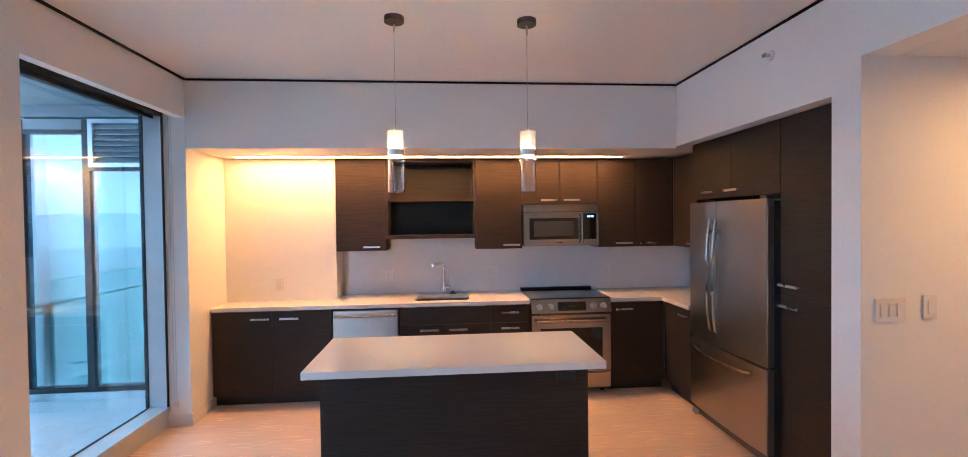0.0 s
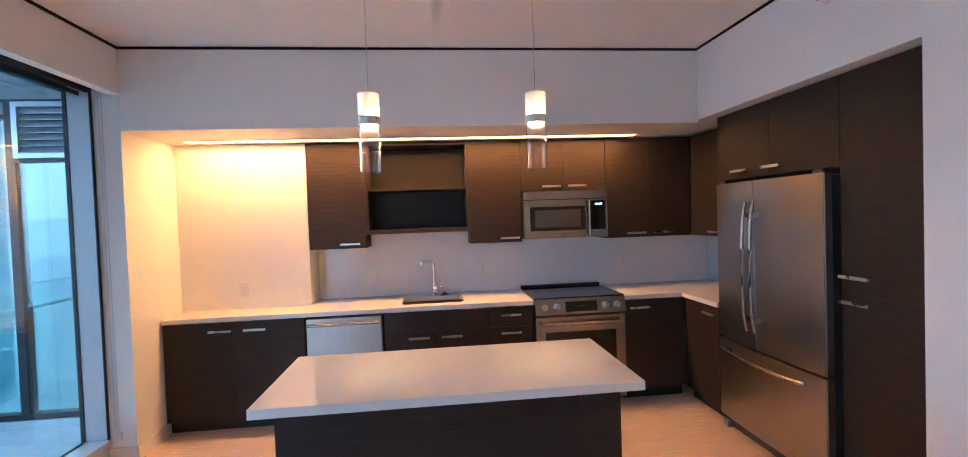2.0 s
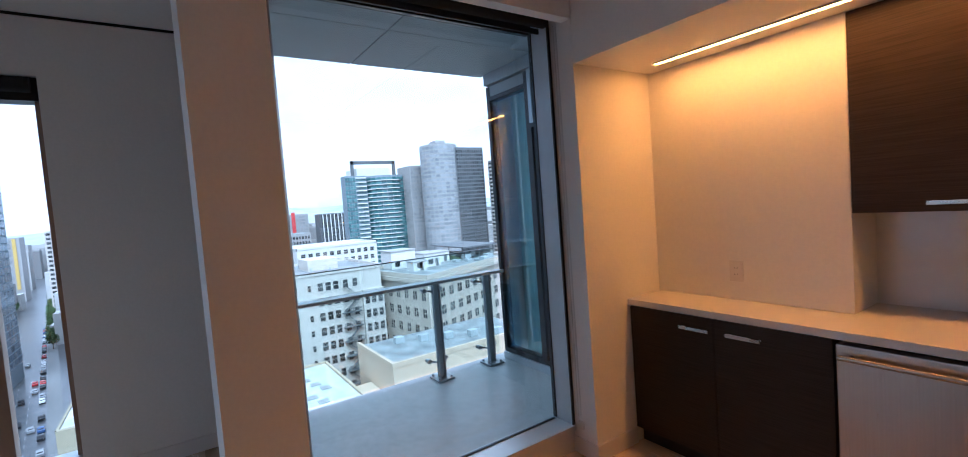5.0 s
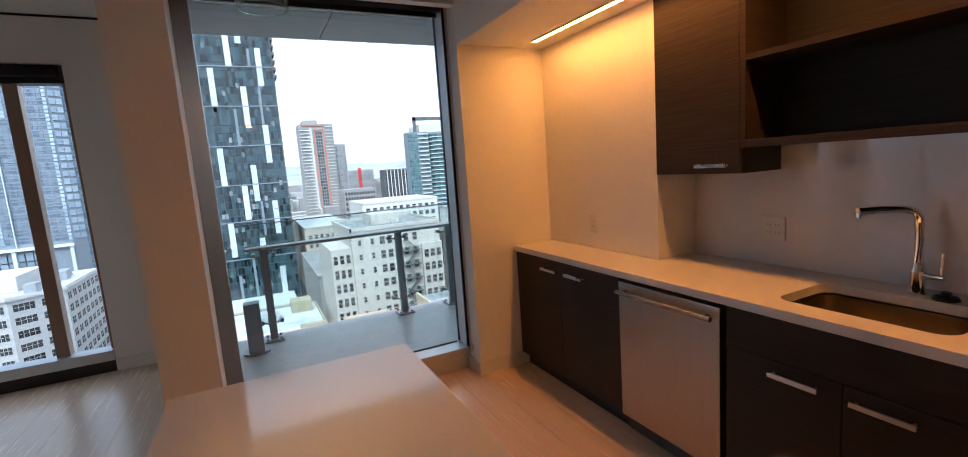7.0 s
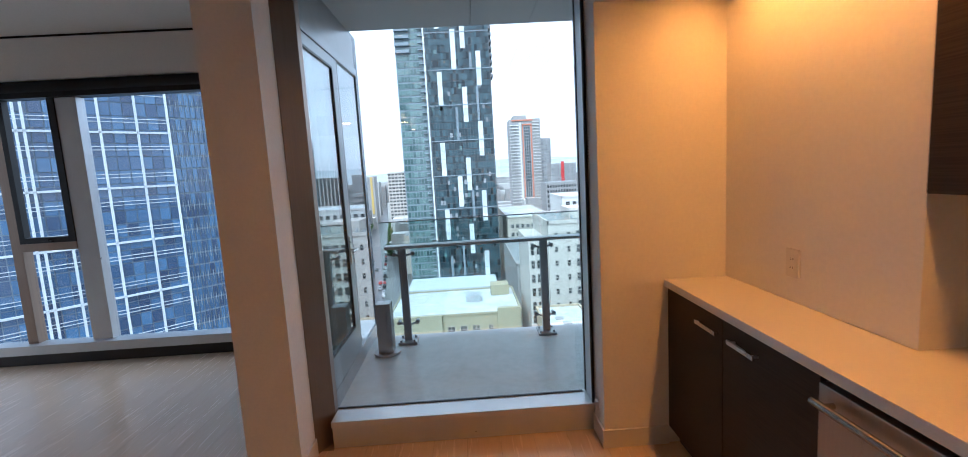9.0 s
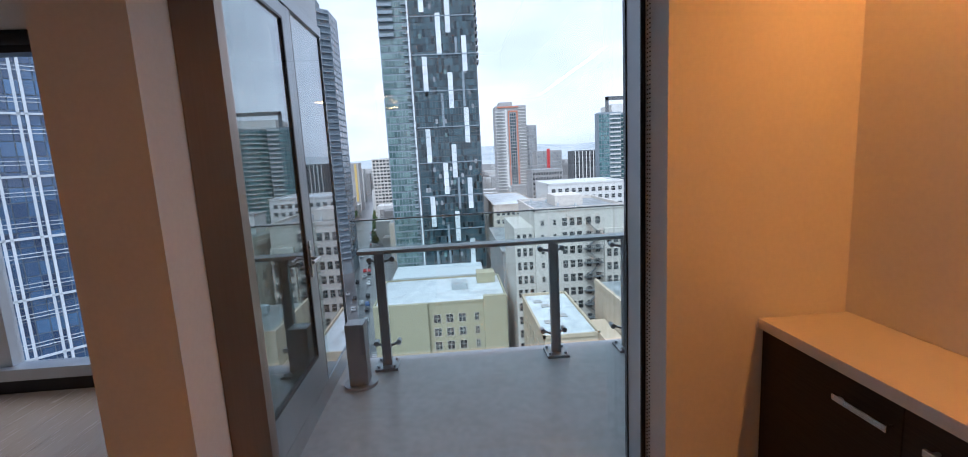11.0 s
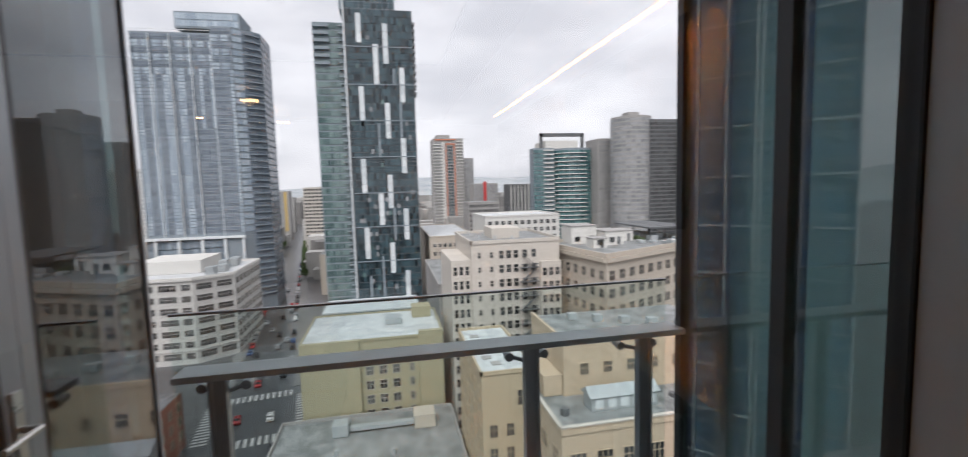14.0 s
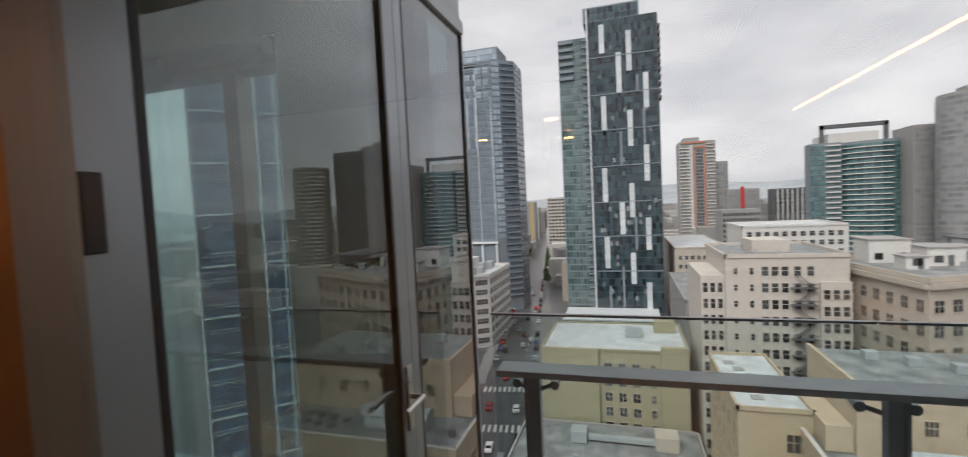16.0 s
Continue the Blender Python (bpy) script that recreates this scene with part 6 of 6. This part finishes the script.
# distant low blocks, and hills with haze put into their grey colour
vs, fs = [], []
for k in range(900):
    r_, a_ = rnd.uniform(300, 1500), radians(rnd.uniform(-48, 62))
    x, y = -r_ * math.cos(a_), r_ * math.sin(a_)
    if abs(y - (-42 + 0.158 * (x + 175))) < 26 and x > -900:
        continue
    if r_ < 540 and -2 < math.degrees(a_) < 2:
        continue
    w_, d_, h_ = rnd.uniform(10, 28), rnd.uniform(10, 24), rnd.uniform(9, 34) * (0.75 if r_ < 450 else 1.0 if r_ < 700 else 1.45)
    n = len(vs)
    for z in (GZ, GZ + h_):
        vs += [(x - d_, y - w_, z), (x, y - w_, z), (x, y + w_, z), (x - d_, y + w_, z)]
    fs += [(n + 4, n + 5, n + 6, n + 7), (n, n + 1, n + 5, n + 4), (n + 1, n + 2, n + 6, n + 5), (n + 2, n + 3, n + 7, n + 6), (n + 3, n, n + 4, n + 7)]
tagged(new("distant_buildings", mesh_from("distant_buildings", vs, fs, island_material("distant_facades", (0.16, 0.155, 0.15), (0.46, 0.45, 0.43), 0.8))), "low grey and beige city blocks in the distance", "buildings", kind="stuff")
bm = bmesh.new()
prev = None
for k in range(61):
    a_ = radians(-60 + 2.2 * k)
    hgt = 26 + 40 * noise.noise((k * 0.19, 0.3, 0)) + 12 * noise.noise((k * 0.9, 4.0, 0))
    col = [bm.verts.new((-r_ * math.cos(a_), r_ * math.sin(a_), z)) for r_, z in ((1500, GZ), (1850, GZ + 30 + hgt * 0.5), (2250, GZ + 62 + hgt), (2700, GZ))]
    if prev:
        for j in range(3):
            bm.faces.new((prev[j], col[j], col[j + 1], prev[j + 1]))
    prev = col
solid("backdrop_hills", bm, material("hazy_hillside", (0.26, 0.29, 0.31), 0.9, grain=(0.36, 0.38, 0.39), scale=(0.012, 0.012, 0.03), stain=0.1), "hazy wooded hills on the horizon", "hills")

# the street: pavements, crosswalks, cars, trees
SD = Vector((-0.9877, -0.1564, 0))
SN = Vector((-0.1564, 0.9877, 0))
SC = Vector((-175, -44.5, GZ))


def street_box(bm, s0, s1, n0, n1, z0, z1):
    m = Matrix.Translation(SC + SD * (s0 + s1) / 2 + SN * (n0 + n1) / 2 + Vector((0, 0, (z0 + z1) / 2))) @ Matrix.Rotation(math.atan2(SD.y, SD.x), 4, "Z") @ Matrix.Diagonal((s1 - s0, n1 - n0, z1 - z0, 1))
    bmesh.ops.create_cube(bm, size=1, matrix=m)


for s0, s1 in ((-120, -62), (-30, 330)):
    bm = bmesh.new()
    street_box(bm, s0, s1, 8.5, 12.5, 0.004, 0.16)
    street_box(bm, s0, s1, -12.5, -8.5, 0.004, 0.16)
    solid("pavement", bm, PAVING, "raised grey concrete pavement along the street", "pavement")
bm = bmesh.new()
for k in range(11):
    n_ = -8 + 1.55 * k
    street_box(bm, -36, -32, n_, n_ + 0.75, 0.008, 0.012)
    street_box(bm, -62, -58, n_, n_ + 0.75, 0.008, 0.012)
for k in range(14):
    s_ = -57 + 1.55 * k
    street_box(bm, s_, s_ + 0.75, 9.5, 13, 0.008, 0.012)
    street_box(bm, s_, s_ + 0.75, -13.5, -10, 0.008, 0.012)
for k in range(40):
    for n_ in (-3.2, 0.2, 3.6):
        street_box(bm, -20 + 8 * k, -17 + 8 * k, n_, n_ + 0.14, 0.008, 0.012)
solid("road_markings", bm, PAINT, "white crosswalk bars and lane lines", "road marking")

CARS = [material("car_paint_white", (0.7, 0.7, 0.7), 0.25), material("car_paint_black", (0.015, 0.015, 0.017), 0.25), material("car_paint_silver", (0.38, 0.39, 0.4), 0.3, 0.5), material("car_paint_red", (0.35, 0.03, 0.03), 0.25), material("car_paint_blue", (0.05, 0.09, 0.2), 0.25)]
CAR_WORDS = ["white", "black", "silver", "red", "dark blue"]


def car(paint):
    c = thing("car", (0, 0, 0), CAR_WORDS[paint] + " car on the wet street below", "car", "cars on the street")
    bm = bmesh.new()
    prof = [(-2.2, 0.3), (-2.25, 0.75), (-1.9, 0.95), (-1.35, 1.0), (-0.7, 1.45), (0.9, 1.48), (1.65, 1.02), (2.2, 0.9), (2.25, 0.3)]
    l_, r_ = [[bm.verts.new((x, s * (0.88 if z < 1.1 else 0.7), z)) for x, z in prof] for s in (-1, 1)]
    for k in range(len(prof)):
        j = (k + 1) % len(prof)
        bm.faces.new((l_[k], l_[j], r_[j], r_[k]))
    bm.faces.new(l_[::-1]), bm.faces.new(r_)
    bmesh.ops.recalc_face_normals(bm, faces=bm.faces)
    part("body", bm, CARS[paint], c)
    bm = bmesh.new()
    for xa, xb, za, zb in ((-1.3, -0.76, 1.04, 1.42), (0.96, 1.56, 1.42, 1.06)):
        v = [bm.verts.new(p) for p in ((xa, -0.66, za + 0.02), (xa, 0.66, za + 0.02), (xb, 0.62, zb + 0.02), (xb, -0.62, zb + 0.02))]
        bm.faces.new(v)
    part("windscreen", bm, BLACKGLASS, c)
    for x in (-1.4, 1.4):
        for s in (-1, 1):
            part("wheel", tube(bmesh.new(), (x, s * 0.72, 0.32), (x, s * 0.90, 0.32), 0.32, seg=14), BLACKPLASTIC, c)
    return c


protos = [car(k) for k in range(5)]
spots = [(s_, n_) for s_ in range(-6, 230, 7) for n_ in (-7.2, 7.2)] + [(10, 1.8), (34, -1.6), (66, 5.0), (90, -1.6), (120, 1.8), (-47, -4.5), (-66, 5.0), (-88, 1.8), (-84, -4.8), (150, -1.6), (-24, -1.7), (-20, 5.2), (-70, -1.6), (-76, 1.8), (-92, 5.0), (-98, -4.6), (-106, 1.7), (-50, 3.4), (4, -4.9), (18, 4.9), (26, 1.6), (48, -4.9), (54, 1.7), (78, 4.9), (104, -4.9)]
used = set()
for k, (s_, n_) in enumerate(spots):
    if abs(n_) > 7 and rnd.random() < 0.35:
        continue
    i = rnd.choice((0, 0, 1, 1, 2, 2, 3, 4))
    p_ = SC + SD * (s_ + rnd.uniform(-1, 1)) + SN * n_
    m = pose(p_.x, p_.y, GZ + 0.005, 0, 0, math.degrees(math.atan2(SD.y, SD.x)) + (180 if n_ > 0 else 0))
    if i not in used:
        used.add(i)
        protos[i].matrix_basis = m
    else:
        copy_thing(protos[i], m)

LEAF = island_material("street_tree_leaves", (0.035, 0.07, 0.02), (0.09, 0.14, 0.045), 0.7)
BARK = material("bark", (0.08, 0.065, 0.05), 0.9)


def tree(seed):
    rr = random.Random(seed)
    t = thing("street_tree", (0, 0, 0), "leafy green street tree beside the pavement", "tree", "street trees")
    bm = tube(bmesh.new(), (0, 0, 0), (0, 0, 3.2), 0.22, 0.14, seg=8)
    for k in range(5):
        a_ = k * 1.26
        tube(bm, (0, 0, 2.6 + 0.2 * k), (1.5 * math.cos(a_), 1.5 * math.sin(a_), 5.0 + 0.4 * k), 0.10, 0.04, seg=6)
    part("trunk", bm, BARK, t)
    vs, fs = [], []
    for k in range(420):
        a_, b_ = rr.uniform(0, 6.283), rr.uniform(-0.9, 1.0)
        q_ = rr.uniform(0.45, 1.0) * (2.6 + 0.7 * math.sin(3 * a_ + seed))
        c = Vector((q_ * math.cos(a_) * math.sqrt(1 - b_ * b_ * 0.8), q_ * math.sin(a_) * math.sqrt(1 - b_ * b_ * 0.8), 5.4 + 2.4 * b_))
        e = Euler((rr.uniform(0, 3), rr.uniform(0, 3), rr.uniform(0, 3))).to_matrix()
        n = len(vs)
        for u, v in ((-0.32, -0.2), (0.32, -0.2), (0.4, 0.22), (-0.25, 0.3)):
            vs.append(tuple(c + e @ Vector((u, v, 0.06 * u))))
        fs.append((n, n + 1, n + 2, n + 3))
    cr = new("crown", mesh_from("crown", vs, fs, LEAF))
    cr.parent = t
    return t


tp = tree(3)
first = True
for s_ in range(150, 420, 13):
    for n_ in (-10.8, 10.8):
        p_ = SC + SD * (s_ + rnd.uniform(-2, 2)) + SN * n_
        k = rnd.uniform(0.85, 1.3)
        m = pose(p_.x, p_.y, GZ + 0.16, 0, 0, rnd.uniform(0, 360))
        if first:
            tp.matrix_basis = m
            first = False
        else:
            copy_thing(tp, m)


# ---- floor planks, last ----
PW, PL = 0.19, 1.9
plank_me = {}
def plank_mesh(length, width):
    key = (round(length, 3), round(width, 3))
    if key not in plank_me:
        bm = box(bmesh.new(), 0.0005, key[0] - 0.0005, 0.0005, key[1] - 0.0005, -0.012, 0.0)
        me = bpy.data.meshes.new("plank")
        bm.to_mesh(me)
        bm.free()
        me.materials.append(OAK)
        plank_me[key] = me
    return plank_me[key]


row = 0
y = -6.99
while y < 0.62:
    w = min(PW, 0.628 - y)
    west = -2.97 if y + w < -2.11 else -1.26
    x = west - (row * 0.73) % PL
    hi = 3.78 if y > -2.3 else 6.2 if y > -4.95 else 3.128
    while x < hi:
        a, b = max(x, west), min(x + PL, hi)
        if b - a > 0.02:
            ob = new("plank", plank_mesh(b - a, w))
            ob.parent = floor
            ob.location = Vector((a, y, 0)) - ORIGIN[floor]
        x += PL
    y += PW
    row += 1
